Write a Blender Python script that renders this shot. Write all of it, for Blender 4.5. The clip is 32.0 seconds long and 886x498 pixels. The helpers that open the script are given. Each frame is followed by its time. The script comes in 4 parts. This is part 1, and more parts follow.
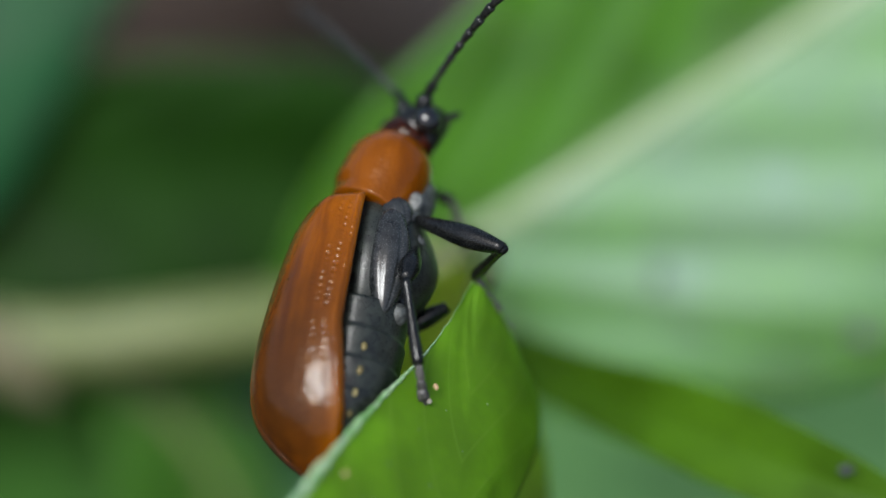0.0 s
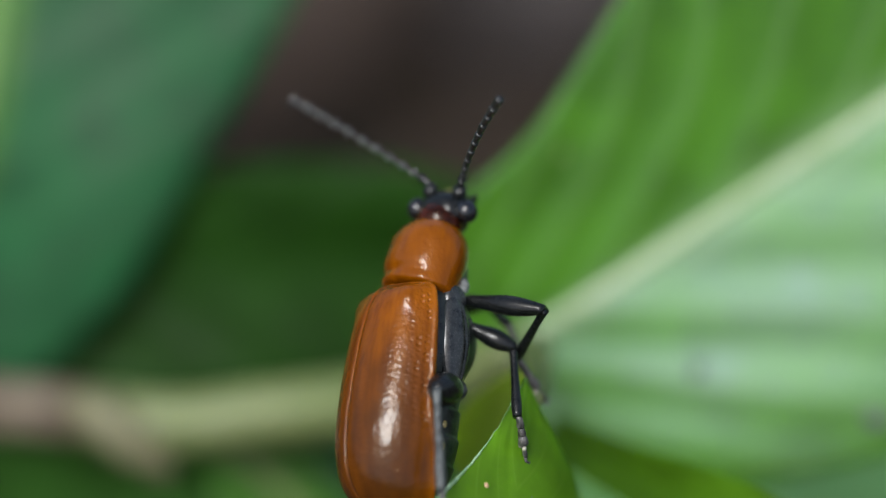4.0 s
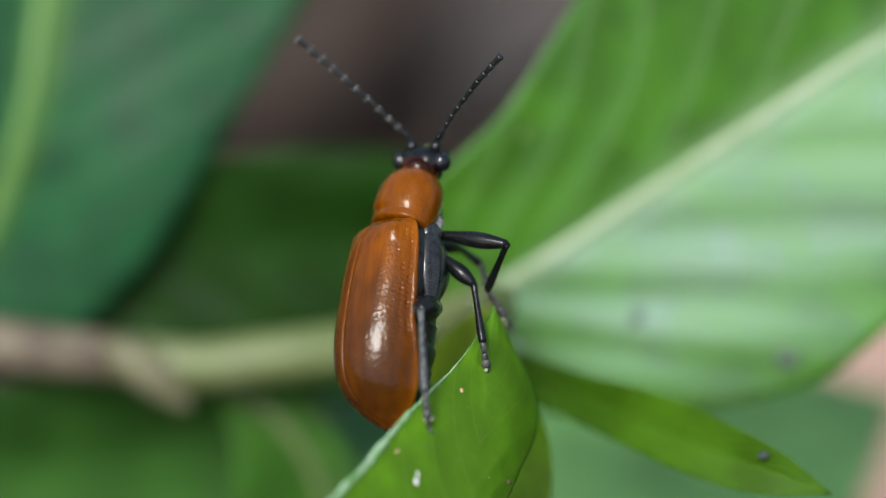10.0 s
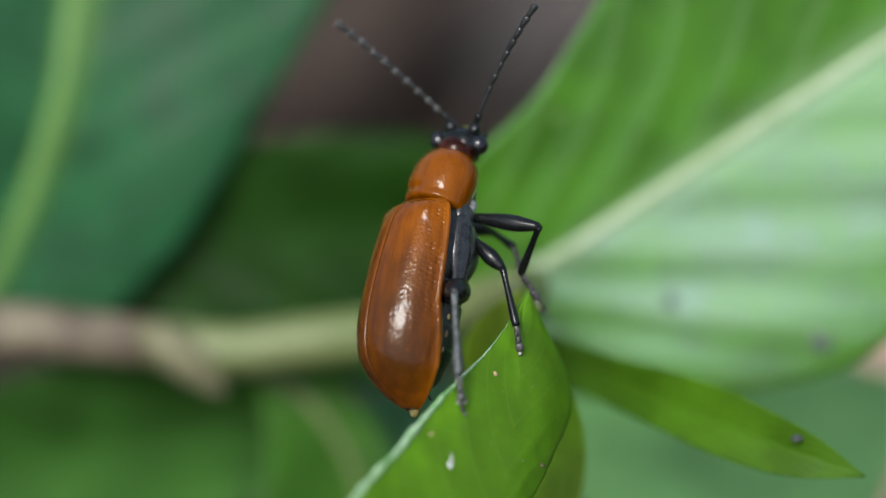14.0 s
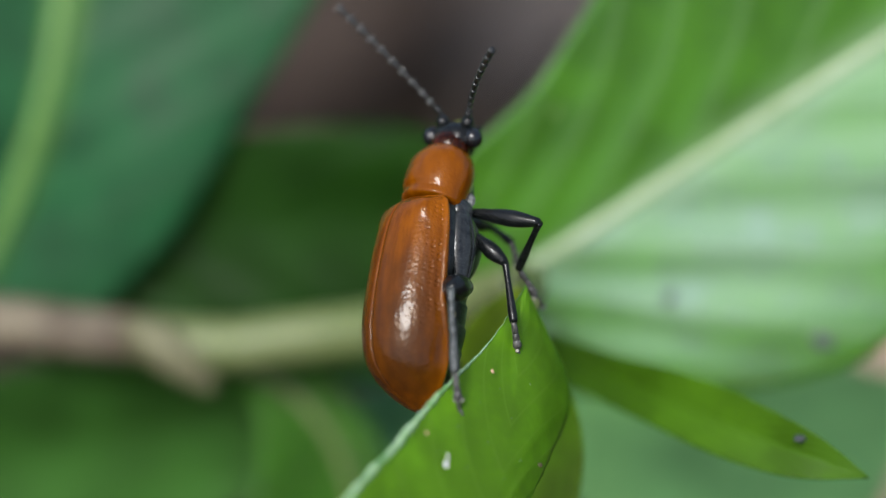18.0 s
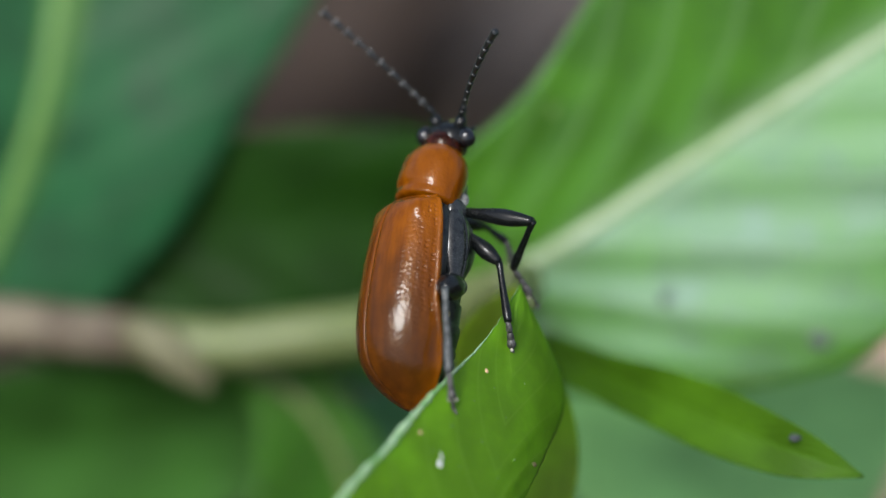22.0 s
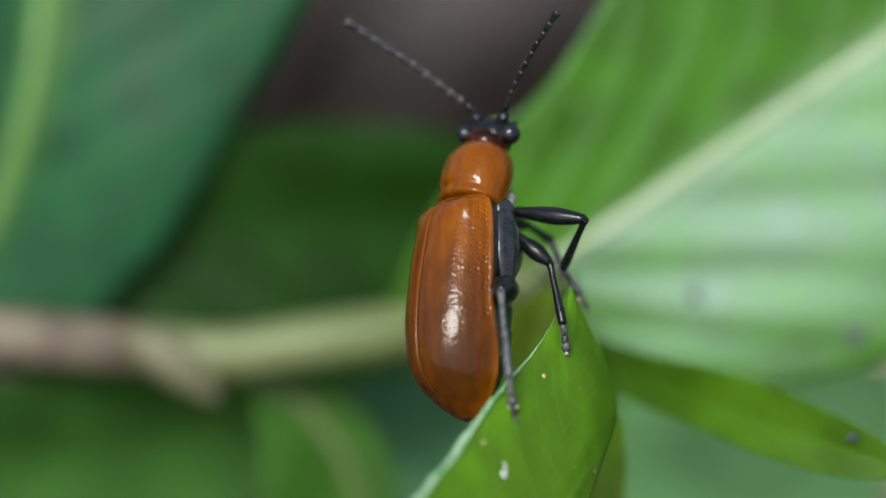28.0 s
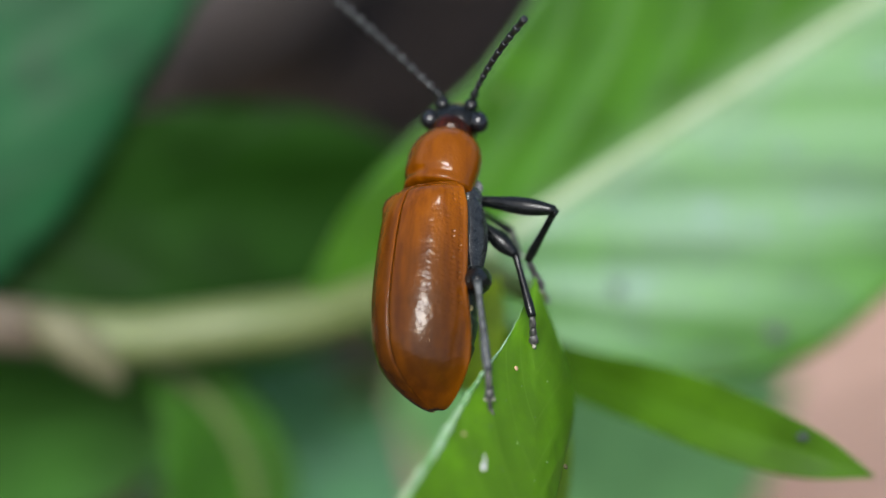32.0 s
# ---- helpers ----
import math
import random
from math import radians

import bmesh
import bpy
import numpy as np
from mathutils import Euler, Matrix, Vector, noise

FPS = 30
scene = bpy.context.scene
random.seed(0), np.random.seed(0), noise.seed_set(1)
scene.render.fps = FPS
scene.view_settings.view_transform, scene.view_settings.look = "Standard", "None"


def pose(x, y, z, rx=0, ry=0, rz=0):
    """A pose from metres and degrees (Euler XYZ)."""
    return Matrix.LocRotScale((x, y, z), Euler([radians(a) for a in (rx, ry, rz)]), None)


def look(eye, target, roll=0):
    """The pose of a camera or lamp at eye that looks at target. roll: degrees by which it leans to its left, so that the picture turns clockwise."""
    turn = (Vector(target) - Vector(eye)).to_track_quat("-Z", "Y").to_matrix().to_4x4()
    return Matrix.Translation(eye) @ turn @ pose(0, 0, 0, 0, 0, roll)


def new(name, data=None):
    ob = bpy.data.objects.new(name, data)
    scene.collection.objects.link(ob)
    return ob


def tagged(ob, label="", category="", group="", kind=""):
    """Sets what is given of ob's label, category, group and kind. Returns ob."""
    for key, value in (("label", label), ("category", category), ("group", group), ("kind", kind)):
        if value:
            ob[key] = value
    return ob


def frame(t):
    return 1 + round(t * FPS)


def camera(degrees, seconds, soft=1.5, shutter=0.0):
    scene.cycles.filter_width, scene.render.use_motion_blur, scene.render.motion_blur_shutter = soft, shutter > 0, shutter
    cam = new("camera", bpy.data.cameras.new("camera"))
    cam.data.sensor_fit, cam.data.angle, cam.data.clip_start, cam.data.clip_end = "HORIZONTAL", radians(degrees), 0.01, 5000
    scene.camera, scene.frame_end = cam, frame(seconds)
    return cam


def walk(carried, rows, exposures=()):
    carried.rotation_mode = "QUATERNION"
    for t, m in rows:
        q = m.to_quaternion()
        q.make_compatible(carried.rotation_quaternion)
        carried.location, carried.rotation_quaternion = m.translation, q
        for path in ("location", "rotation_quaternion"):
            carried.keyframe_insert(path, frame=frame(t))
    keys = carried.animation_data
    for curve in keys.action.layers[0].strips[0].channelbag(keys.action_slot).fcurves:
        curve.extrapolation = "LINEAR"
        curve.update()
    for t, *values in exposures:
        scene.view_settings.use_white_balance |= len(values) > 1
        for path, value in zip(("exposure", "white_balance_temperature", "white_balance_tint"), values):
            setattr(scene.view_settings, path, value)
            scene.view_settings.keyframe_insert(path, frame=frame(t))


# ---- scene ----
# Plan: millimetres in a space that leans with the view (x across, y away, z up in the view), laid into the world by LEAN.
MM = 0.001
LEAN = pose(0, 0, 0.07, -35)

PATH = [
    (0, (-0.029, -92.477, -1.219), (2.327, 37.501, -1.417), 0.04),
    (0.5, (1.600, -94.571, -0.156), (0.977, 35.425, -0.963), 0.13),
    (1, (-0.118, -90.821, 0.117), (1.905, 39.163, -0.287), -0.06),
    (1.5, (0.394, -92.210, 0.223), (2.048, 37.778, -0.538), -0.52),
    (2, (0.579, -93.586, 0.375), (1.158, 36.408, -0.800), -1.01),
    (2.5, (0.485, -93.271, 0.560), (0.481, 36.726, -0.324), -0.87),
    (3, (0.639, -93.020, -0.096), (0.794, 36.978, -0.774), -0.74),
    (3.5, (2.606, -98.369, 2.906), (-0.153, 31.539, -1.144), -0.61),
    (5.5, (-2.247, -129.094, 1.901), (0.113, 0.875, 0.287), 0.03),
    (6, (-1.580, -129.190, 1.168), (-0.139, 0.801, 0.572), 0.11),
    (6.5, (-1.382, -128.029, 1.497), (0.007, 1.961, 0.741), 0.21),
    (7, (-1.176, -128.589, 0.805), (-0.301, 1.408, 0.782), 0.20),
    (7.5, (-0.722, -127.983, 0.109), (0.212, 2.013, 0.568), 0.25),
    (8, (-0.702, -128.755, 0.067), (0.293, 1.241, 0.328), 0.15),
    (8.5, (-0.287, -129.831, 0.265), (0.014, 0.168, -0.001), 0.12),
    (9, (0.000, -130.000, 0.000), (0.000, 0.000, 0.001), 0.00),
    (9.5, (-0.025, -130.012, -0.254), (-0.185, -0.012, 0.033), -0.07),
    (10, (1.028, -130.233, -0.243), (0.723, -0.234, 0.163), -0.07),
    (10.5, (0.734, -130.687, -0.200), (0.367, -0.688, -0.143), -0.20),
    (11, (0.646, -131.438, -0.148), (-0.015, -1.440, 0.125), -0.24),
    (11.5, (1.298, -131.327, -0.021), (0.317, -1.331, -0.070), -0.20),
    (12, (0.711, -131.079, -0.454), (0.264, -1.080, -0.281), -0.27),
    (12.5, (0.526, -130.448, 0.036), (-0.104, -0.450, -0.376), -0.12),
    (13, (0.743, -129.779, -0.806), (0.089, 0.219, -0.703), -0.20),
    (13.5, (0.264, -129.647, -0.463), (-0.274, 0.352, -0.431), -0.15),
    (14, (0.941, -130.303, -0.414), (-0.308, -0.309, -0.344), -0.17),
    (14.5, (1.137, -129.716, -0.655), (-0.052, 0.278, -0.573), -0.17),
    (16.5, (0.691, -129.002, -0.108), (-0.040, 0.996, -0.226), 0.11),
    (17, (0.740, -129.194, -0.612), (-0.098, 0.802, -0.117), -0.07),
    (17.5, (0.517, -128.119, -0.952), (-0.167, 1.878, -0.414), -0.01),
    (18, (0.550, -127.567, -0.522), (-0.209, 2.431, -0.502), 0.05),
    (18.5, (1.308, -128.319, -0.450), (0.036, 1.674, -0.396), 0.03),
    (19, (0.621, -127.784, -0.166), (-0.183, 2.214, -0.354), 0.08),
    (19.5, (0.519, -127.692, 0.017), (-0.348, 2.305, 0.003), 0.08),
    (20, (0.694, -127.821, -0.391), (-0.199, 2.175, -0.121), 0.11),
    (20.5, (1.051, -127.840, -0.182), (-0.128, 2.155, -0.156), 0.15),
    (21, (1.061, -127.377, -0.571), (-0.388, 2.615, -0.684), -0.02),
    (21.5, (0.734, -127.093, -0.125), (-0.315, 2.901, -0.788), 0.07),
    (22, (1.347, -127.581, -0.524), (-0.054, 2.411, -0.520), 0.01),
    (22.5, (1.478, -127.824, 0.048), (-0.009, 2.167, -0.371), 0.02),
    (23, (1.169, -127.049, -0.073), (-0.022, 2.944, -0.524), -0.03),
    (23.5, (0.955, -127.011, -1.236), (-0.208, 2.983, -0.689), -0.31),
    (24, (0.894, -127.323, -0.316), (-0.230, 2.672, -0.447), -0.06),
    (24.5, (0.482, -127.075, 0.230), (-0.574, 2.918, -0.574), -0.03),
    (26.5, (-0.988, -125.706, -0.424), (-0.563, 4.293, -0.725), -0.78),
    (27, (-4.260, -124.516, -0.421), (-1.637, 5.457, -0.870), -0.93),
    (27.5, (-4.975, -123.516, -0.490), (-0.803, 6.416, -0.146), -0.76),
    (28, (-7.650, -122.559, -0.027), (-1.076, 7.274, -0.486), -1.15),
    (28.5, (-8.320, -122.121, 0.971), (-0.071, 7.617, 0.707), -0.60),
    (29, (-11.153, -120.336, 0.778), (-0.206, 9.202, 0.552), -0.66),
    (29.5, (-12.255, -124.516, 2.326), (-0.691, 4.966, 1.567), -0.77),
    (30, (-14.907, -121.822, 0.941), (-0.474, 7.374, 0.924), -1.06),
    (30.5, (-16.218, -122.192, 1.256), (0.728, 6.698, 0.646), -0.38),
    (31, (-17.960, -122.197, 0.441), (0.997, 6.412, -0.209), 0.21),
    (31.5, (-20.136, -119.912, 0.375), (1.109, 8.339, -0.262), 0.54),
    (32, (-21.201, -119.197, -0.091), (1.039, 8.884, -0.844), 0.33),
]


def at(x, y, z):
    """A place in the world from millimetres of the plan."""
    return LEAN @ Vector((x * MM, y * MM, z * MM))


cam = camera(12.0, 32.0, 1.25)
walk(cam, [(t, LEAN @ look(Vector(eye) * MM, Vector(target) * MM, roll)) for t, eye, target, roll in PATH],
     ((0, 0.42), (3.5, 0.47), (6, 0.54), (28, 0.55), (30, 0.63), (32, 0.61)))

# ---- light: bright overcast sky with a broad veiled sun high behind the viewer ----
SUN_UP, SUN_TURN = 57.0, 208.0
world = bpy.data.worlds.new("sky")
scene.world = world
world.use_nodes = True
wn, wl = world.node_tree.nodes, world.node_tree.links
sky = wn.new("ShaderNodeTexSky")
sky.sky_type, sky.sun_disc = "NISHITA", False
sky.sun_elevation, sky.sun_rotation = radians(SUN_UP), radians(SUN_TURN)
sky.air_density, sky.dust_density = 1.0, 4.0
wl.new(sky.outputs["Color"], wn["Background"].inputs["Color"])
wn["Background"].inputs["Strength"].default_value = 0.112
sun_data = bpy.data.lights.new("sun", "SUN")
sun_data.energy, sun_data.angle, sun_data.color = 2.1, radians(21), (0.93, 0.98, 1.0)
sun = new("sun", sun_data)
sun_way = Vector((math.sin(radians(SUN_TURN)) * math.cos(radians(SUN_UP)), math.cos(radians(SUN_TURN)) * math.cos(radians(SUN_UP)), math.sin(radians(SUN_UP))))
sun.matrix_world = look(sun_way * 3, (0, 0, 0))


# ---- materials ----
def material(name):
    m = bpy.data.materials.new(name)
    m.use_nodes = True
    return m, m.node_tree.nodes, m.node_tree.links, m.node_tree.nodes["Principled BSDF"]


def maths(n, l, op, a, b=0.0):
    node = n.new("ShaderNodeMath")
    node.operation = op
    for k, v in enumerate((a, b)):
        if isinstance(v, (int, float)):
            node.inputs[k].default_value = v
        else:
            l.new(v, node.inputs[k])
    return node.outputs[0]


def blend(n, l, f, a, b):
    node = n.new("ShaderNodeMix")
    node.data_type = "RGBA"
    for sock, v in ((node.inputs["Factor"], f), (node.inputs[6], a), (node.inputs[7], b)):
        if isinstance(v, (int, float)):
            sock.default_value = v
        elif isinstance(v, tuple):
            sock.default_value = (*v, 1)
        else:
            l.new(v, sock)
    return node.outputs[2]


def span(n, l, v, lo, hi, to_lo=0.0, to_hi=1.0):
    node = n.new("ShaderNodeMapRange")
    node.interpolation_type = "SMOOTHSTEP"
    l.new(v, node.inputs[0])
    for k, x in enumerate((lo, hi, to_lo, to_hi)):
        node.inputs[k + 1].default_value = x
    return node.outputs[0]


def cloud(n, l, scale, detail=3.0, coords=None, rough=0.55):
    node = n.new("ShaderNodeTexNoise")
    node.inputs["Scale"].default_value, node.inputs["Detail"].default_value, node.inputs["Roughness"].default_value = scale, detail, rough
    if coords is None:
        coords = n.new("ShaderNodeTexCoord").outputs["Object"]
    l.new(coords, node.inputs["Vector"])
    return node.outputs["Fac"]


def relief(n, l, bsdf, height, strength, distance):
    node = n.new("ShaderNodeBump")
    node.inputs["Strength"].default_value, node.inputs["Distance"].default_value = strength, distance
    l.new(height, node.inputs["Height"])
    l.new(node.outputs[0], bsdf.inputs["Normal"])


def leaf_material(name, blade, vein, veins=9.0, gloss=0.38, glow=0.25, slant=0.55, coat=0.0, bump=0.25, spec=0.6, tint=(1, 1, 1), streak=0.4, stripe=(0.035, 0.075)):
    """Leaf tissue: paler side veins and midrib by the leaf's own coordinates, fine cells, soft mottling, some light through it."""
    m, n, l, b = material(name)
    uv = n.new("ShaderNodeUVMap")
    uv.uv_map = "leaf"
    sep = n.new("ShaderNodeSeparateXYZ")
    l.new(uv.outputs[0], sep.inputs[0])
    across = maths(n, l, "ABSOLUTE", sep.outputs[0])
    wob = cloud(n, l, 260.0, 2.0)
    line = maths(n, l, "SUBTRACT", sep.outputs[1], maths(n, l, "MULTIPLY", across, slant / 2))
    line = maths(n, l, "ADD", maths(n, l, "MULTIPLY", line, veins), maths(n, l, "MULTIPLY", wob, 0.25))
    saw = maths(n, l, "ABSOLUTE", maths(n, l, "SUBTRACT", maths(n, l, "FRACT", line), 0.5))
    side = span(n, l, saw, 0.42, 0.5)
    mid = span(n, l, across, stripe[0], stripe[1], 1.0, 0.0)
    soft = cloud(n, l, 420.0, 4.0)
    fine = cloud(n, l, 5200.0, 2.0)
    dark = tuple(c * 0.72 for c in blade)
    light = tuple(min(1, c * 1.22) for c in blade)
    colour = blend(n, l, span(n, l, soft, 0.3, 0.7), dark, light)
    colour = blend(n, l, maths(n, l, "MULTIPLY", side, streak), colour, vein)
    colour = blend(n, l, maths(n, l, "MULTIPLY", mid, 0.85), colour, vein)
    l.new(colour, b.inputs["Base Color"])
    l.new(span(n, l, soft, 0.2, 0.8, gloss - 0.07, gloss + 0.1), b.inputs["Roughness"])
    b.inputs["Specular IOR Level"].default_value = spec
    b.inputs["Specular Tint"].default_value = (*tint, 1)
    b.inputs["Coat Weight"].default_value, b.inputs["Coat Roughness"].default_value = coat, 0.4
    height = maths(n, l, "ADD", maths(n, l, "MULTIPLY", fine, 0.25), maths(n, l, "MULTIPLY", saw, 0.9))
    relief(n, l, b, height, bump, 0.0002)
    thin = n.new("ShaderNodeBsdfTranslucent")
    l.new(blend(n, l, 0.35, colour, (0.25, 0.5, 0.02)), thin.inputs["Color"])
    mix = n.new("ShaderNodeMixShader")
    mix.inputs[0].default_value = glow
    l.new(b.outputs[0], mix.inputs[1])
    l.new(thin.outputs[0], mix.inputs[2])
    l.new(mix.outputs[0], n["Material Output"].inputs["Surface"])
    return m


def plain_material(name, low, high, scale=800.0, rough=0.5, bump=0.2, metal=0.0, coat=0.0, deep=0.0001, spec=0.5):
    """Two tones mottled at two scales with fine relief."""
    m, n, l, b = material(name)
    coarse, fine = cloud(n, l, scale, 4.0), cloud(n, l, scale * 9, 2.0)
    both = maths(n, l, "ADD", maths(n, l, "MULTIPLY", coarse, 0.7), maths(n, l, "MULTIPLY", fine, 0.3))
    l.new(blend(n, l, span(n, l, both, 0.35, 0.65), low, high), b.inputs["Base Color"])
    l.new(span(n, l, fine, 0.3, 0.7, rough - 0.08, rough + 0.1), b.inputs["Roughness"])
    b.inputs["Metallic"].default_value, b.inputs["Coat Weight"].default_value = metal, coat
    b.inputs["Coat Roughness"].default_value, b.inputs["Specular IOR Level"].default_value = 0.1, spec
    relief(n, l, b, both, bump, deep)
    return m


def shell_material(name, low, high, smudge=None, polish=0.44):
    """Polished amber wing-case chitin with lengthwise streaks."""
    m, n, l, b = material(name)
    coords = n.new("ShaderNodeTexCoord").outputs["Object"]
    stretch = n.new("ShaderNodeMapping")
    stretch.inputs["Scale"].default_value = (1, 1, 0.12)
    l.new(coords, stretch.inputs[0])
    streak, fine = cloud(n, l, 2600.0, 3.0, stretch.outputs[0]), cloud(n, l, 9000.0, 2.0, coords)
    colour = blend(n, l, span(n, l, streak, 0.3, 0.7), low, high)
    if smudge:
        sep = n.new("ShaderNodeSeparateXYZ")
        l.new(coords, sep.inputs[0])
        rim = maths(n, l, "ADD", sep.outputs[1], maths(n, l, "MULTIPLY", cloud(n, l, 700.0, 2.0, coords), 0.0006))
        colour = blend(n, l, span(n, l, rim, -0.0002, 0.0008, 0.0, 0.8), colour, (0.34, 0.1, 0.001))
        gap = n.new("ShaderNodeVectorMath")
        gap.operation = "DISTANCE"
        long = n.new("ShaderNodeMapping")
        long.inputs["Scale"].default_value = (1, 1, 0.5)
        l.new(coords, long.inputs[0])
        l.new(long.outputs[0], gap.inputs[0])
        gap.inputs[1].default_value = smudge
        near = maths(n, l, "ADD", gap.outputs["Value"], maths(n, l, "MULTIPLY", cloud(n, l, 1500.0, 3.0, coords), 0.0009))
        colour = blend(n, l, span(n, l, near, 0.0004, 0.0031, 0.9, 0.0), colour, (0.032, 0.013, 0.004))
    l.new(colour, b.inputs["Base Color"])
    l.new(span(n, l, fine, 0.3, 0.7, 0.06, 0.12), b.inputs["Roughness"])
    b.inputs["Coat Weight"].default_value, b.inputs["Coat Roughness"].default_value = polish, 0.085
    b.inputs["Specular IOR Level"].default_value, b.inputs["Specular Tint"].default_value = 0.08, (1.0, 0.7, 0.4, 1)
    relief(n, l, b, maths(n, l, "ADD", fine, maths(n, l, "MULTIPLY", cloud(n, l, 2600.0, 3.0, coords), 2.6)), 0.6, 0.00003)
    gloss = n.new("ShaderNodeBump")
    gloss.inputs["Strength"].default_value, gloss.inputs["Distance"].default_value = 0.6, 0.00005
    l.new(maths(n, l, "ADD", maths(n, l, "MULTIPLY", fine, 0.3), cloud(n, l, 1900.0, 4.0, coords)), gloss.inputs["Height"])
    l.new(gloss.outputs[0], b.inputs["Coat Normal"])
    return m


M_PALE = leaf_material("glossy_leaf", (0.066, 0.209, 0.0005), (0.2, 0.34, 0.13), 6.5, 0.46, 0.25, 0.84, 0.42, 0.42, spec=0.8, tint=(0.62, 0.84, 1.0), stripe=(0.0, 0.15))
M_FRESH = leaf_material("fresh_leaf", (0.212, 0.485, 0.013), (0.29, 0.55, 0.05), 9.0, 0.5, 0.6, bump=0.2, streak=0.3, stripe=(-0.02, -0.01))
M_BLADE = leaf_material("narrow_leaf", (0.055, 0.145, 0.004), (0.06, 0.155, 0.005), 12.0, 0.5, 0.2, bump=0.1, spec=0.15)
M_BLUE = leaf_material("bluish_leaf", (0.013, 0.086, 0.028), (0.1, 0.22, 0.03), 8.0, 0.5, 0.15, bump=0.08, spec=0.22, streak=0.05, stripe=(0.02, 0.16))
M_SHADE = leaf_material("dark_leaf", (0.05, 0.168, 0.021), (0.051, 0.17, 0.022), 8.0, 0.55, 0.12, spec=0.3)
# Dark green lowered further, so the base colour carries the hanging leaf's shade.
M_DEEPSHADE = leaf_material("deep_shade_leaf", (0.0098, 0.046, 0.0018), (0.0102, 0.047, 0.002), 8.0, 0.55, 0.12, spec=0.2)
M_MID = leaf_material("middle_leaf", (0.034, 0.125, 0.007), (0.13, 0.19, 0.035), 8.0, 0.5, 0.2, spec=0.25)
# Brightened copy of the fresh leaf: light shining through is put into its base colour.
M_LIT = leaf_material("lit_tone_leaf", (0.42, 0.6, 0.012), (0.43, 0.61, 0.015), 9.0, 0.55, 0.6, bump=0.06)
M_SHEEN = leaf_material("blue_sheen_leaf", (0.09, 0.265, 0.085), (0.091, 0.268, 0.087), 8.0, 0.5, 0.15, spec=0.6, tint=(0.6, 0.75, 1.0))
M_LOW = leaf_material("low_leaf", (0.23, 0.51, 0.16), (0.235, 0.515, 0.165), 8.0, 0.5, 0.15, spec=0.3)
# Yellow-green, with the base raised to carry light through the leaf's shadowed edge.
M_LIME = leaf_material("lime_leaf", (0.42, 0.66, 0.05), (0.425, 0.665, 0.051), 9.0, 0.5, 0.75, bump=0.06)
M_SCAR = plain_material("scar", (0.11, 0.105, 0.05), (0.17, 0.165, 0.09), 300.0, 0.6)
M_RIB = plain_material("rib", (0.075, 0.185, 0.035), (0.12, 0.25, 0.06), 700.0, 0.45)
M_RIBPALE = plain_material("pale_rib", (0.27, 0.37, 0.19), (0.37, 0.46, 0.29), 700.0, 0.5)
M_GHOST = plain_material("faint_blemish", (0.035, 0.05, 0.045), (0.06, 0.075, 0.065), 3000.0, 0.6)
M_FADE = plain_material("pale_scar", (0.14, 0.28, 0.06), (0.2, 0.33, 0.1), 1500.0, 0.5)
M_STEM = plain_material("stem_green", (0.105, 0.142, 0.04), (0.15, 0.182, 0.07), 300.0, 0.5)
M_BARK = plain_material("stem_brown", (0.07, 0.048, 0.03), (0.21, 0.178, 0.118), 420.0, 0.65)
M_EDGE = plain_material("pale_margin", (0.12, 0.3, 0.08), (0.34, 0.5, 0.3), 3000.0, 0.5)
M_SOIL = plain_material("soil", (0.006, 0.005, 0.0035), (0.046, 0.032, 0.022), 28.0, 0.9, 0.5, deep=0.004, spec=0.2)
M_DRY = plain_material("dry_leaf", (0.28, 0.165, 0.115), (0.43, 0.29, 0.225), 120.0, 0.7, 0.4, deep=0.001)
M_WITHER = plain_material("withered_leaf", (0.06, 0.05, 0.044), (0.11, 0.092, 0.082), 120.0, 0.7, 0.4, deep=0.001)
# Near-black colour for the sheet that stands in for shadow on the ground.
M_SOILSHADE = plain_material("soil_shade", (0.004, 0.003, 0.003), (0.014, 0.01, 0.008), 90.0, 0.85, 0.4, deep=0.001, spec=0.15)
M_DRYDARK = plain_material("dry_leaf_dark", (0.03, 0.019, 0.012), (0.068, 0.045, 0.03), 120.0, 0.75, 0.4, deep=0.001)
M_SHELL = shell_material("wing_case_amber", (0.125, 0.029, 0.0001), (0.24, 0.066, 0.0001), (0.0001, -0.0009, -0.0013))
M_NECK = shell_material("pronotum_amber", (0.14, 0.036, 0.0001), (0.2, 0.055, 0.0001), polish=0.5)
M_RED = shell_material("head_red", (0.012, 0.003, 0.001), (0.05, 0.008, 0.002), polish=0.4)
M_BLACK = plain_material("black_chitin", (0.003, 0.004, 0.004), (0.009, 0.01, 0.01), 4000.0, 0.24, 0.25, deep=0.00003, spec=0.4)
M_GREY = plain_material("downy_chitin", (0.014, 0.016, 0.016), (0.1, 0.11, 0.108), 6000.0, 0.5, 0.5, deep=0.00004)
M_BELLY = plain_material("belly_chitin", (0.006, 0.008, 0.007), (0.028, 0.034, 0.028), 3500.0, 0.34, 0.4, deep=0.00004)
M_PLATE = plain_material("flank_grey", (0.012, 0.014, 0.015), (0.032, 0.036, 0.037), 3000.0, 0.2, 0.2, deep=0.00003)
M_DOWN = plain_material("pale_down", (0.06, 0.065, 0.065), (0.26, 0.27, 0.26), 7000.0, 0.6, 0.8, deep=0.00006)
M_EYE = plain_material("eye_black", (0.004, 0.005, 0.006), (0.008, 0.009, 0.011), 9000.0, 0.16, 0.05, deep=0.00001, coat=0.5)
M_FEELER = plain_material("feeler_black", (0.005, 0.006, 0.006), (0.024, 0.026, 0.026), 5000.0, 0.3, 0.4, deep=0.00003)
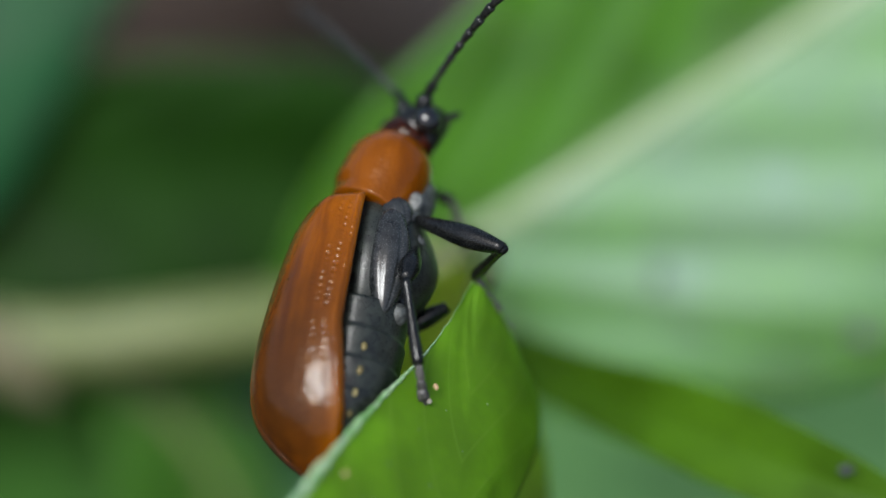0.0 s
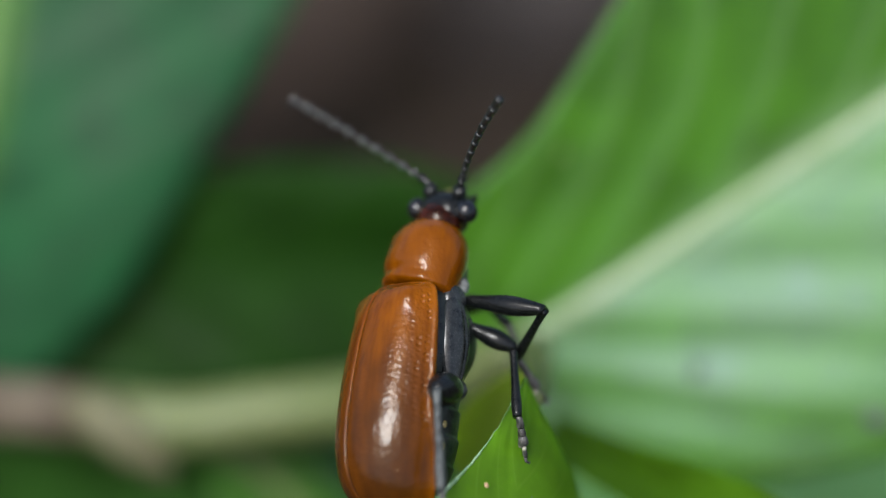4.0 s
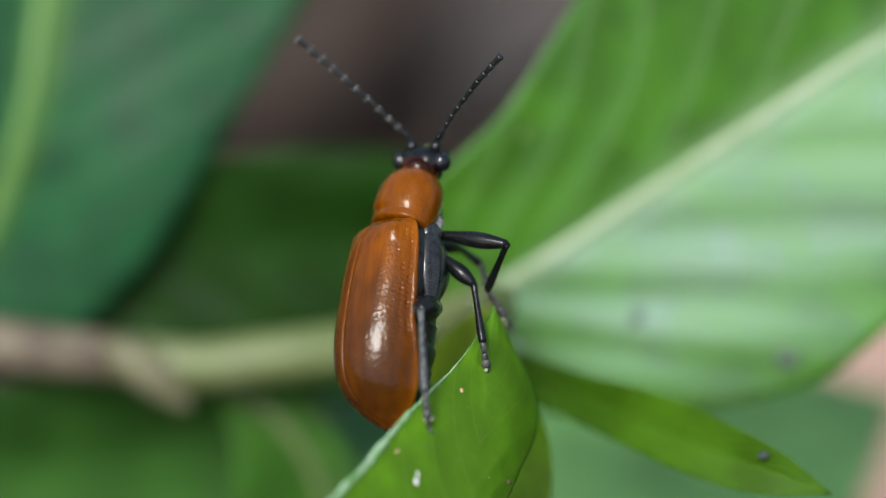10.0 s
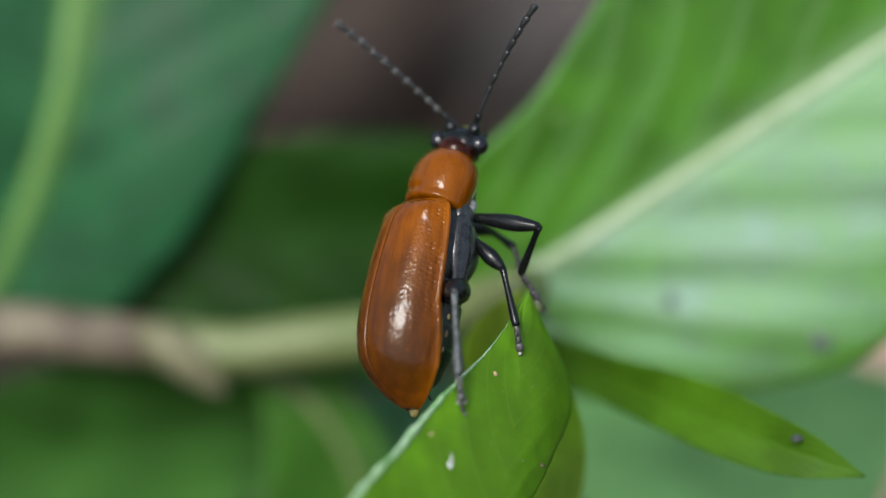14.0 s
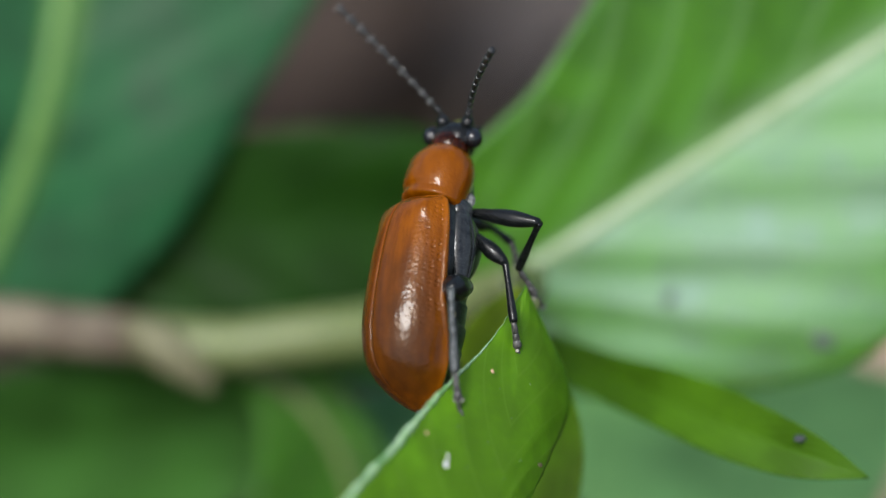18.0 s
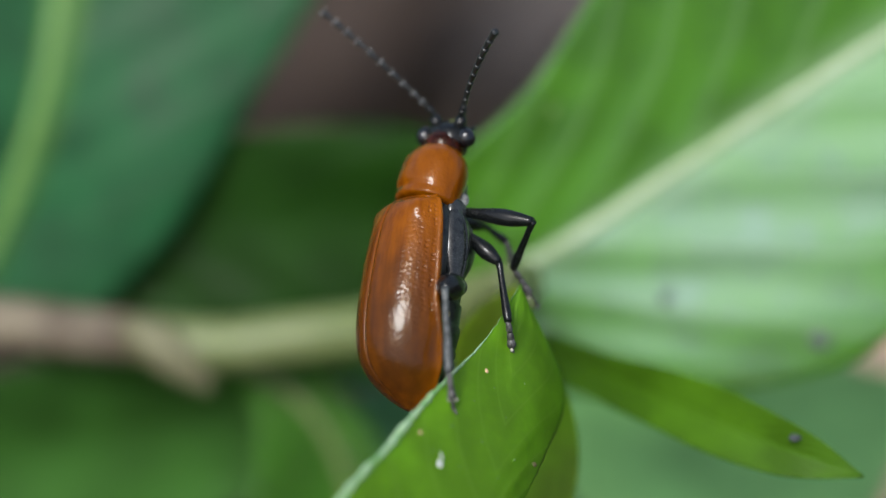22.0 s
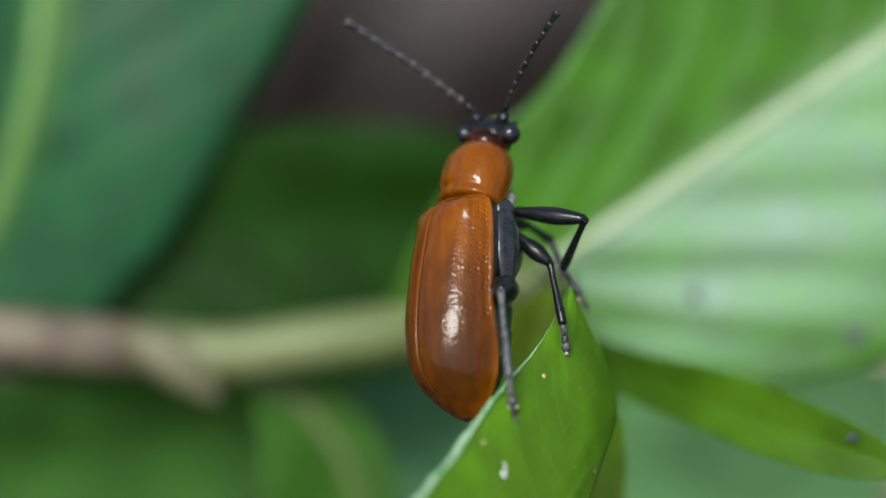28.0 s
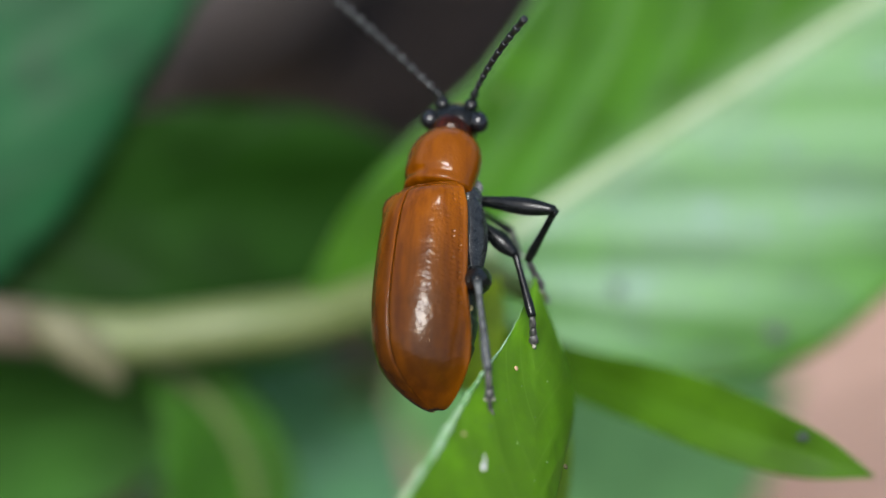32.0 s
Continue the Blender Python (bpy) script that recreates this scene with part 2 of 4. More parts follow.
M_RING = plain_material("pale_ring", (0.2, 0.205, 0.2), (0.5, 0.51, 0.5), 9000.0, 0.4)
M_CUFF = plain_material("pale_cuff", (0.3, 0.28, 0.22), (0.5, 0.48, 0.4), 9000.0, 0.5)
M_TANRING = plain_material("tan_chitin", (0.12, 0.095, 0.03), (0.3, 0.25, 0.1), 5000.0, 0.35, 0.3, deep=0.00003)
M_CLAW = plain_material("tarsus_brown", (0.025, 0.024, 0.023), (0.13, 0.125, 0.12), 7000.0, 0.4, 0.4, deep=0.00003)
M_SPECK = plain_material("orange_speck", (0.45, 0.22, 0.1), (0.7, 0.48, 0.28), 5000.0, 0.5)
M_DROP = plain_material("white_speck", (0.7, 0.72, 0.68), (0.85, 0.86, 0.82), 5000.0, 0.4)
M_TAN = plain_material("tan_spot", (0.05, 0.05, 0.012), (0.1, 0.09, 0.03), 3000.0, 0.6)
M_SPOT = plain_material("dark_spot", (0.015, 0.025, 0.03), (0.04, 0.05, 0.045), 3000.0, 0.6)
M_LABRUM = plain_material("olive_mouth", (0.05, 0.06, 0.01), (0.16, 0.17, 0.03), 5000.0, 0.35)


# ---- building helpers ----
def part(name, bm, mat, parent=None, label="", smooth=True):
    """Links a bmesh as one mesh object under a thing or part; without a parent as a thing."""
    bmesh.ops.recalc_face_normals(bm, faces=bm.faces)
    data = bpy.data.meshes.new(name)
    bm.to_mesh(data)
    bm.free()
    if smooth:
        data.polygons.foreach_set("use_smooth", [True] * len(data.polygons))
    data.materials.append(mat)
    ob = new(name, data)
    ob.parent = parent
    if label:
        ob["label"] = label
    return ob


def tube(points, radii, sides=10, cap=True):
    """A rounded tube along points, with a radius at each."""
    bm = bmesh.new()
    pts = [Vector(p) for p in points]
    side, rings = None, []
    for k, p in enumerate(pts):
        way = (pts[min(k + 1, len(pts) - 1)] - pts[max(k - 1, 0)]).normalized()
        side = (side - way * side.dot(way)).normalized() if side else way.orthogonal().normalized()
        other = way.cross(side)
        rings.append([bm.verts.new(p + radii[k] * (math.cos(a) * side + math.sin(a) * other)) for a in (2 * math.pi * j / sides for j in range(sides))])
    for a, b in zip(rings, rings[1:]):
        for j in range(sides):
            bm.faces.new((a[j], a[(j + 1) % sides], b[(j + 1) % sides], b[j]))
    if cap:
        bm.faces.new(rings[0][::-1])
        bm.faces.new(rings[-1])
    return bm


def ball(centre, radii, u=20, v=12, turn=None):
    bm = bmesh.new()
    bmesh.ops.create_uvsphere(bm, u_segments=u, v_segments=v, radius=1.0)
    m = Matrix.Translation(centre) @ (turn or Matrix.Identity(4)) @ Matrix.Diagonal((*radii, 1))
    bmesh.ops.transform(bm, matrix=m, verts=bm.verts)
    return bm


def bezier(pts, count):
    """Points along a smooth curve through its control points (Catmull-Rom)."""
    p = [Vector(q) for q in pts]
    p = [2 * p[0] - p[1], *p, 2 * p[-1] - p[-2]]
    out = []
    for k in range(count + 1):
        t = k / count * (len(p) - 3)
        i = min(int(t), len(p) - 4)
        t -= i
        a, b, c, d = p[i : i + 4]
        out.append(0.5 * (2 * b + (c - a) * t + (2 * a - 5 * b + 4 * c - d) * t * t + (3 * b - a - 3 * c + d) * t**3))
    return out


def even(values, s):
    """A value at s of 0..1 on an even table, eased."""
    x = max(0.0, min(0.9999, s)) * (len(values) - 1)
    i = int(x)
    f = x - i
    f = f * f * (3 - 2 * f)
    return values[i] * (1 - f) + values[i + 1] * f


def curve_at(values, s):
    """A value at s of 0..1 on an even table, by a smooth curve."""
    p = [2 * values[0] - values[1], *values, 2 * values[-1] - values[-2]]
    x = max(0.0, min(0.99999, s)) * (len(values) - 1)
    i = int(x)
    t = x - i
    a, b, c, d = p[i : i + 4]
    return 0.5 * (2 * b + (c - a) * t + (2 * a - 5 * b + 4 * c - d) * t * t + (3 * b - a - 3 * c + d) * t**3)


EDGE = []  # the margin of the newest blade, on its first half


def leaf_mesh(spine, face, left, right, fold=(15, 15), ripple=0.1, veins=9, thick=0.14, rows=56, cols=12, teeth=0.0, wave=0.0, slant=0.28, droop=0.0, curl=0.0, seed=0):
    """A leaf blade: spine points, the way its upper side faces, half widths along it (tables), the rise of each half in degrees."""
    bm = bmesh.new()
    uv_layer = bm.loops.layers.uv.new("leaf")
    line = bezier(spine, rows)
    face = Vector(face).normalized()
    grid, coords = [[], []], {}
    EDGE.clear()
    for k, p in enumerate(line):
        v = k / rows
        way = (line[min(k + 1, rows)] - line[max(k - 1, 0)]).normalized()
        side = way.cross(face).normalized()
        up = side.cross(way).normalized()
        top, low = [], []
        for j in range(-cols, cols + 1):
            u = j / cols
            table, rise = (right, fold[1]) if u > 0 else (left, fold[0])
            w = max(0.02, curve_at(table, v))
            if teeth and abs(u) == 1:
                w += teeth * noise.noise((v * 60, seed, u))
            a = radians(rise)
            bulge = ripple * math.cos(2 * math.pi * veins * (v - slant * abs(u)) + 1.6 * noise.noise((v * 4, u, seed + 9))) * min(1, abs(u) * 4) * (1 - 0.4 * abs(u))
            sway = wave * noise.noise((v * 3, u * 1.5, seed + 3.3)) * abs(u)
            q = p + side * (w * u * math.cos(a)) + up * (w * abs(u) * math.sin(a) + bulge + sway)
            if j == -cols:
                EDGE.append(q)
            q = q - up * (droop * (max(0.0, u - 0.66) / 0.34) ** 2)
            q = q - up * (curl * w * max(0.0, u) ** 2)
            t = thick * (0.35 + 0.65 * (1 - abs(u)) ** 0.5)
            for store, d in ((top, 0.0), (low, -t)):
                vert = bm.verts.new(at(*(q + up * d)))
                coords[vert] = (u, v)
                store.append(vert)
        grid[0].append(top)
        grid[1].append(low)
    n = 2 * cols
    for layer, flip in ((grid[0], False), (grid[1], True)):
        for a, b in zip(layer, layer[1:]):
            for j in range(n):
                q = (a[j], a[j + 1], b[j + 1], b[j])
                bm.faces.new(q[::-1] if flip else q)
    for k in range(rows):
        for j in (0, n):
            bm.faces.new((grid[0][k][j], grid[0][k + 1][j], grid[1][k + 1][j], grid[1][k][j]))
    for k in (0, rows):
        for j in range(n):
            bm.faces.new((grid[0][k][j], grid[0][k][j + 1], grid[1][k][j + 1], grid[1][k][j]))
    for f in bm.faces:
        for loop in f.loops:
            loop[uv_layer].uv = coords[loop.vert]
    return bm


def shifted(bm, parent):
    """Vertices in the world to the parent's space."""
    bmesh.ops.transform(bm, matrix=parent.matrix_world.inverted(), verts=bm.verts)
    return bm


def rod(points, radii, parent, name, mat, label="", count=30, sides=12):
    line = bezier(points, count)
    fat = [curve_at(radii, k / count) * MM for k in range(count + 1)]
    return part(name, shifted(tube([at(*p) for p in line], fat, sides), parent), mat, parent, label)


def leaf(parent, spine, face, left, right, mat, label, rib=None, rib_mat=None, margin=None, **more):
    blade = part("leaf", shifted(leaf_mesh(spine, face, left, right, **more), parent), mat, parent, label)
    if margin:
        line = bezier(EDGE[4:], 400)
        fat = [margin[0] * min(1.0, max(0.06, (360 - k) / 170)) * (0.7 + 0.9 * abs(noise.noise((k * 0.21, 7, 0)))) * MM for k in range(401)]
        part("leaf_margin", shifted(tube([at(*p) for p in line], fat, 8), parent), margin[1], blade, "pale finely toothed rim")
    if rib:
        face = Vector(face).normalized()
        rod([Vector(p) - face * rib[0] * 0.3 for p in spine], rib, parent, "midrib", rib_mat or M_RIB).parent = blade
    return blade


def thing(name, where, label, category, group="", kind=""):
    ob = new(name)
    ob.empty_display_size = 0.01
    ob.location = where
    bpy.context.view_layer.update()
    return tagged(ob, label, category, group, kind)


# ---- the ground ----
bm = bmesh.new()
size, cells = 0.9, 90
ways = [-60, -12, -4, -1.6] + [-size + 2 * size * k / cells for k in range(cells + 1)] + [1.6, 4, 12, 60]
net = [[bm.verts.new((x, y, 0.006 * noise.noise((x * 18, y * 18, 0)) + 0.0025 * noise.noise((x * 70, y * 70, 2)) if max(abs(x), abs(y)) < 2 else 0.0)) for x in ways] for y in ways]
for a, b in zip(net, net[1:]):
    for j in range(len(ways) - 1):
        bm.faces.new((a[j], a[j + 1], b[j + 1], b[j]))
tagged(part("ground", bm, M_SOIL), "dark brown bare soil under the plants", "soil", kind="structure")

# ---- the plant that the beetle sits on ----
plant = thing("shrub", at(-36, 52, -53), "green shrub shoot with broad glossy leaves on a pale stem", "plant")
rod([(-36, 52, -55), (-35, 38, -35), (-31, 24, -14), (-24, 18.5, -4.6), (-18.67, 17.50, -3.44)], (1.5, 1.4, 1.3, 1.15, 1.05), plant, "stem", M_BARK, "woody brown lower stem", 40)
rod([(-19.47, 17.60, -3.46), (-15.49, 17.40, -3.14), (-12.91, 17.20, -3.37), (-10.52, 17.00, -3.57)], (1.1, 1.0, 0.92, 0.85), plant, "stem", M_BARK, "pinkish brown stem with pale bark patches", 30)
rod([(-10.80, 17.00, -3.55), (-7.95, 16.80, -3.84), (-5.19, 16.50, -3.55), (-2.03, 15.50, -3.10), (0.50, 13.50, -2.29), (2.20, 11.50, -1.50)], (0.84, 0.92, 0.95, 0.98, 0.9, 0.6), plant, "stem", M_STEM, "pale green young stem", 40)
rod([(-11.17, 16.40, -3.12), (-10.07, 16.20, -3.70), (-9.00, 16.20, -4.49), (-8.16, 16.40, -5.32)], (0.35, 0.8, 0.7, 0.3), plant, "leaf_scar", M_SCAR, "pale scar of a fallen leaf", 16)
# broad leaf behind the beetle, folded along its midrib
broad = leaf(plant, [(-1.83, 15.00, -3.09), (2.81, 13.40, -0.94), (8.90, 12.50, 2.98), (14.89, 11.70, 6.86), (23.02, 11.20, 12.13)], (-0.38, -1, 0.16),
     (1.2, 3.3, 4.45, 5.23, 6.97, 8.6, 8.8, 6.0, 0.2), (0.3, 2.4, 5.2, 7.3, 8.5, 8.1, 7.4, 5.4, 0.2), M_PALE, "broad glossy bright green leaf folded along a pale midrib",
     (0.36, 0.32, 0.28, 0.24, 0.1), M_RIBPALE, fold=(36, -8), ripple=0.04, veins=6.5, rows=72, cols=20, wave=0.2, slant=0.42, droop=0.3)
# narrow leaf seen nearly edge on
blade = leaf(plant, [(3.01, 9.50, -3.72), (5.10, 7.80, -4.64), (6.87, 5.50, -5.25), (8.50, 4.00, -5.91), (10.00, 3.00, -6.51), (11.26, 2.30, -6.95), (12.86, 1.80, -7.51)], (0.05, -1, 0.0),
     (0.6, 0.8, 0.98, 1.08, 0.98, 0.72, 0.03), (0.6, 0.8, 0.98, 1.08, 0.98, 0.72, 0.03), M_BLADE, "narrow green leaf folded lengthwise with a sharp tip",
     (0.1, 0.09, 0.08, 0.07, 0.06, 0.05, 0.02), M_BLADE, fold=(20, 16), ripple=0.03, veins=12, cols=10)
# leaf that carries the beetle
perch = leaf(plant, [(0.2, -8.6, -16.0), (0.9, -5.4, -11.0), (1.5, -3.4, -7.7), (2.05, -1.0, -4.5), (2.35, 0.55, -1.6)], (0.85, -1, 0.5),
     (6.0, 6.0, 5.1, 3.7, 2.35, 1.05, 0.04), (0.6, 0.6, 0.7, 1.25, 2.1, 2.65, 0.04), M_FRESH, "fresh green leaf with a finely toothed pale margin",
     margin=(0.13, M_EDGE), fold=(0, -4), curl=0.3, ripple=0.012, veins=10, thick=0.07, rows=80, cols=16, teeth=0.05, wave=0.2)
leaf(plant, [(2.90, 2.80, -10.60), (3.30, 3.80, -8.80), (3.50, 4.10, -7.31), (3.46, 4.00, -6.16), (3.27, 3.50, -5.10), (2.95, 2.60, -4.00)], (0.35, -1, 0.2), (1.3, 1.3, 1.3, 1.2, 0.9, 0.1), (0.5, 0.6, 0.68, 0.66, 0.5, 0.05), M_LIME,
     "yellow-green far edge of the leaf, bent up, light through it put into its colour", fold=(-4, 8), thick=0.04, ripple=0.01, veins=6, cols=6)
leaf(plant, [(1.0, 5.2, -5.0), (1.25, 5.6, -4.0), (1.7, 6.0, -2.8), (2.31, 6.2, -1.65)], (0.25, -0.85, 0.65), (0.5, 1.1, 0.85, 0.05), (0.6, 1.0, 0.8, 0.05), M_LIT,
     "far half of the folded leaf, light through it put into its colour", fold=(10, 10), ripple=0.03, veins=6, cols=6)
rod([(2.5, 1.2, -2.2), (2.7, 4.5, -2.0), (2.66, 10.50, -1.49)], (0.25, 0.35, 0.5), plant, "petiole", M_STEM, count=16)
leaf(plant, [(-7.25, 18.50, -4.60), (-5.46, 18.60, -5.60), (-4.17, 18.80, -7.16), (-3.44, 19.00, -9.17), (-3.19, 19.50, -11.60)], (0.1, -1, 0.2), (0.2, 1.0, 1.4, 1.4, 0.1), (0.2, 2.2, 3.2, 3.6, 0.1), M_MID,
     "small dark green leaf with a pale midrib", (0.22, 0.22, 0.2, 0.16, 0.1), M_STEM, fold=(12, 12), ripple=0.05, cols=8)

# ---- the neighbouring plant: leaves behind, out of focus ----
other = thing("leafy_plant", at(-30, 78, -66), "large-leaved green plant growing close behind", "plant")
rod([(-30, 78, -68), (-30, 62, -45), (-26, 42, -22), (-24, 32, -10)], (1.6, 1.5, 1.2, 0.9), other, "stem", M_BARK, "brown woody stem", 30)
rod([(-24, 32, -10), (-20, 27, -6), (-17.81, 22.00, -3.65)], (0.7, 0.6, 0.5), other, "petiole", M_STEM, count=12)
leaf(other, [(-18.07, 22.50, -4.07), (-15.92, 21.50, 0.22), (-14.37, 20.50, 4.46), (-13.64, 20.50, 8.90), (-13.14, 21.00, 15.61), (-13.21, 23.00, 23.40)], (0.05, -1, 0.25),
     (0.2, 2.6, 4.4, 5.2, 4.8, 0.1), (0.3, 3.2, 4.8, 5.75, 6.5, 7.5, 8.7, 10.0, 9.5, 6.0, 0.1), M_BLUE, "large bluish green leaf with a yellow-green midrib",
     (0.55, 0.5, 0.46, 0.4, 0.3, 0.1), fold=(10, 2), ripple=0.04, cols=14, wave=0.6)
rod([(-24, 32, -10), (-20, 33, -4), (-20.38, 23.60, -0.60)], (0.7, 0.6, 0.5), other, "petiole", M_STEM, count=12)
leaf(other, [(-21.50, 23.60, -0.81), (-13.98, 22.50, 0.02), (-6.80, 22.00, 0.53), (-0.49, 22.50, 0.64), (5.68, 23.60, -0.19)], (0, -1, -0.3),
     (0.2, 2.9, 3.4, 3.0, 0.1), (0.2, 5.0, 6.0, 5.2, 0.1), M_DEEPSHADE, "large dark green leaf, shade put into its colour",
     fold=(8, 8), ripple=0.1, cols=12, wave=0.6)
leaf(other, [(-3.90, 26.20, -6.30), (-7.20, 26.00, -6.60), (-11.17, 26.00, -7.30), (-16.40, 26.00, -8.14), (-21.97, 27.00, -9.24)], (0, -1, -0.5), (0.2, 3.0, 3.8, 3.8, 0.1), (0.2, 3.0, 3.6, 3.6, 0.1), M_SHADE,
     "dark green leaf under the stem", fold=(8, 8), ripple=0.08, cols=10, wave=0.4)
leaf(other, [(2.50, 31.00, -5.37), (-0.52, 30.50, -7.29), (-3.09, 30.00, -9.42), (-5.66, 30.00, -12.21)], (-0.2, -1, 0.22), (1.0, 8.0, 7.5, 0.1), (0.2, 2.8, 3.2, 0.1), M_SHEEN,
     "bluish green leaf below the stem", fold=(6, 6), ripple=0.08, cols=10, wave=0.4)
leaf(other, [(3.72, 27.5, -3.78), (6.75, 28.0, -5.77), (10.13, 29.0, -6.85), (13.35, 30.0, -6.79), (18.20, 31.2, -5.50)], (-0.1, -1, 0.3), (0.2, 2.6, 3.6, 3.2, 0.1), (2.6, 5.2, 6.2, 5.4, 0.1), M_LOW,
     "bluish green leaf low in the shrub", fold=(6, 6), ripple=0.08, cols=10, wave=0.4)
rod([(-24, 32, -10), (-14, 34, -9), (0, 32.0, -7.0), (3.2, 27.7, -4.1)], (0.9, 0.8, 0.7, 0.5), other, "stem", M_STEM, "thin green side shoot", 30)


# ---- dry leaves on the ground ----
def dry_leaf(x, y, turn, length, width, mat, label, seed):
    bm = bmesh.new()
    rows, cols = 16, 8
    net = []
    for k in range(rows + 1):
        v = k / rows
        w = width * math.sin(math.pi * min(1, v * 0.96 + 0.02)) ** 0.7
        net.append([])
        for j in range(-cols, cols + 1):
            u = j / cols
            lift = 0.006 + 0.004 * u * u + 0.003 * noise.noise((v * 3, u * 2, seed)) + 0.0015 * noise.noise((v * 9, u * 6, seed))
            net[-1].append((Vector((length * (v - 0.5), w * u, lift)), bm.verts.new((length * (v - 0.5), w * u, lift))))
    under = [[bm.verts.new(p - Vector((0, 0, 0.0004))) for p, _ in row] for row in net]
    top = [[q for _, q in row] for row in net]
    for layer in (top, under):
        for a, b in zip(layer, layer[1:]):
            for j in range(2 * cols):
                bm.faces.new((a[j], a[j + 1], b[j + 1], b[j]))
    for k in range(rows):
        for j in (0, 2 * cols):
            bm.faces.new((top[k][j], top[k + 1][j], under[k + 1][j], under[k][j]))
    for k in (0, rows):
        for j in range(2 * cols):
            bm.faces.new((top[k][j], top[k][j + 1], under[k][j + 1], under[k][j]))
    ob = tagged(part("dry_leaf", bm, mat), label, "dead leaf", "dead leaves on the soil")
    ob.matrix_world = pose(x, y, -0.002, 0, 0, turn)
    ridge = []
    for k in range(rows + 1):
        v = k / rows
        ridge.append((length * (v - 0.5), 0, 0.0062 + 0.003 * noise.noise((v * 3, 0, seed)) + 0.0015 * noise.noise((v * 9, 0, seed))))
    part("midrib", tube(ridge, [0.0006 * (1.2 - k / rows) for k in range(rows + 1)], 8), M_DRYDARK, ob, "darker raised midrib")
    return ob


dry_leaf(0.066, 0.088, 28, 0.12, 0.034, M_DRY, "pinkish tan dry leaf lying on dark soil", 1.0)
dry_leaf(-0.006, 0.1225, 62, 0.055, 0.0085, M_DRYDARK, "reddish brown dry leaf lying on dark soil", 5.0)
dry_leaf(0.009, 0.119, 62, 0.032, 0.0062, M_WITHER, "grey-brown withered leaf lying on dark soil", 3.0)
# Added dark sheet: paints the shaded stretch of soil, no leaf known there.
dry_leaf(0.027, 0.121, 62, 0.055, 0.0085, M_SOILSHADE, "near-black leaf-shaped sheet added for shade on the soil", 8.0)

# ---- small marks on the leaves ----
def mark(parent, name, place, size, mat, label, flat=(0.9, -1, 0.5), squash=0.35):
    turn = Vector(flat).to_track_quat("Z", "Y").to_matrix().to_4x4()
    bm = ball((0, 0, 0), (size[0] * MM, size[1] * MM, min(size) * squash * MM), 14, 8)
    for v in bm.verts:
        v.co *= 1 + 0.25 * noise.noise(v.co * 4000 + Vector(place))
    bmesh.ops.transform(bm, matrix=Matrix.Translation(at(*place)) @ LEAN.to_3x3().to_4x4() @ turn, verts=bm.verts)
    part(name, shifted(bm, plant), mat, plant, label).parent = parent


mark(perch, "speck", (1.3, -1.88, -4.15), (0.065, 0.075), M_SPECK, "tiny orange grain")
mark(perch, "speck", (-0.64, -4.33, -5.88), (0.06, 0.05), M_SPECK, "tiny tan grain")
mark(perch, "speck", (-0.07, -4.3, -6.81), (0.075, 0.12), M_DROP, "small white dropping", squash=0.5)
mark(perch, "speck", (-0.02, -4.2, -6.6), (0.025, 0.16), M_DROP, "thin white end of the dropping", squash=0.5)
mark(perch, "speck", (2.73, -1.95, -6.94), (0.09, 0.08), M_TAN, "small tan spot")
mark(broad, "blemish", (7.44, 12.32, -2.14), (0.42, 0.36), M_SPOT, "dark round blemish", (0, -1, 0.2), 0.2)
mark(broad, "blemish", (12.3, 11.35, -3.45), (0.42, 0.34), M_GHOST, "dark round blemish", (0, -1, 0.2), 0.2)
mark(broad, "blemish", (3.44, 11.71, 4.1), (0.2, 0.16), M_FADE, "small pale scar", (0, -1, -0.2), 0.2)
mark(blade, "speck", (10.79, 2.3, -6.32), (0.18, 0.14), M_SPOT, "small dark spot", (0, -1, 0.5))
mark(perch, "fleck", (0.27, -3.39, -5.72), (0.035, 0.05), M_FADE, "tiny pale fleck", squash=0.3)
mark(perch, "fleck", (0.92, -2.38, -5.03), (0.025, 0.03), M_FADE, "tiny pale fleck", squash=0.3)
mark(perch, "fleck", (1.16, -2.85, -6.22), (0.03, 0.06), M_FADE, "tiny pale fleck", squash=0.3)
mark(perch, "fleck", (1.87, -1.77, -5.55), (0.04, 0.025), M_FADE, "tiny pale fleck", squash=0.3)
mark(perch, "fleck", (2.12, -2.33, -6.79), (0.05, 0.03), M_FADE, "tiny pale fleck", squash=0.3)
mark(perch, "fleck", (-0.27, -4.23, -6.42), (0.03, 0.03), M_FADE, "tiny pale fleck", squash=0.3)
mark(perch, "fleck", (2.44, -0.71, -4.57), (0.025, 0.04), M_FADE, "tiny pale fleck", squash=0.3)
mark(perch, "fleck", (1.52, -1.56, -4.67), (0.03, 0.02), M_FADE, "tiny pale fleck", squash=0.3)
mark(perch, "fleck", (0.52, -3.83, -6.92), (0.04, 0.03), M_FADE, "tiny pale fleck", squash=0.3)
mark(perch, "fleck", (1.63, -3.04, -7.27), (0.03, 0.04), M_FADE, "tiny pale fleck", squash=0.3)


# ---- the beetle ----
# Its own space, in millimetres until placed: z to the head, -y the back, x its right side; the origin where pronotum and wing cases meet.
beetle = thing("beetle", (0, 0, 0), "amber-brown leaf beetle with black head and legs", "beetle")


def scaled(bm):
    bmesh.ops.scale(bm, vec=(MM, MM, MM), verts=bm.verts)
    return bm


CASE_W = (1.22, 1.50, 1.58, 1.62, 1.64, 1.65, 1.60, 1.46, 1.22, 0.92)
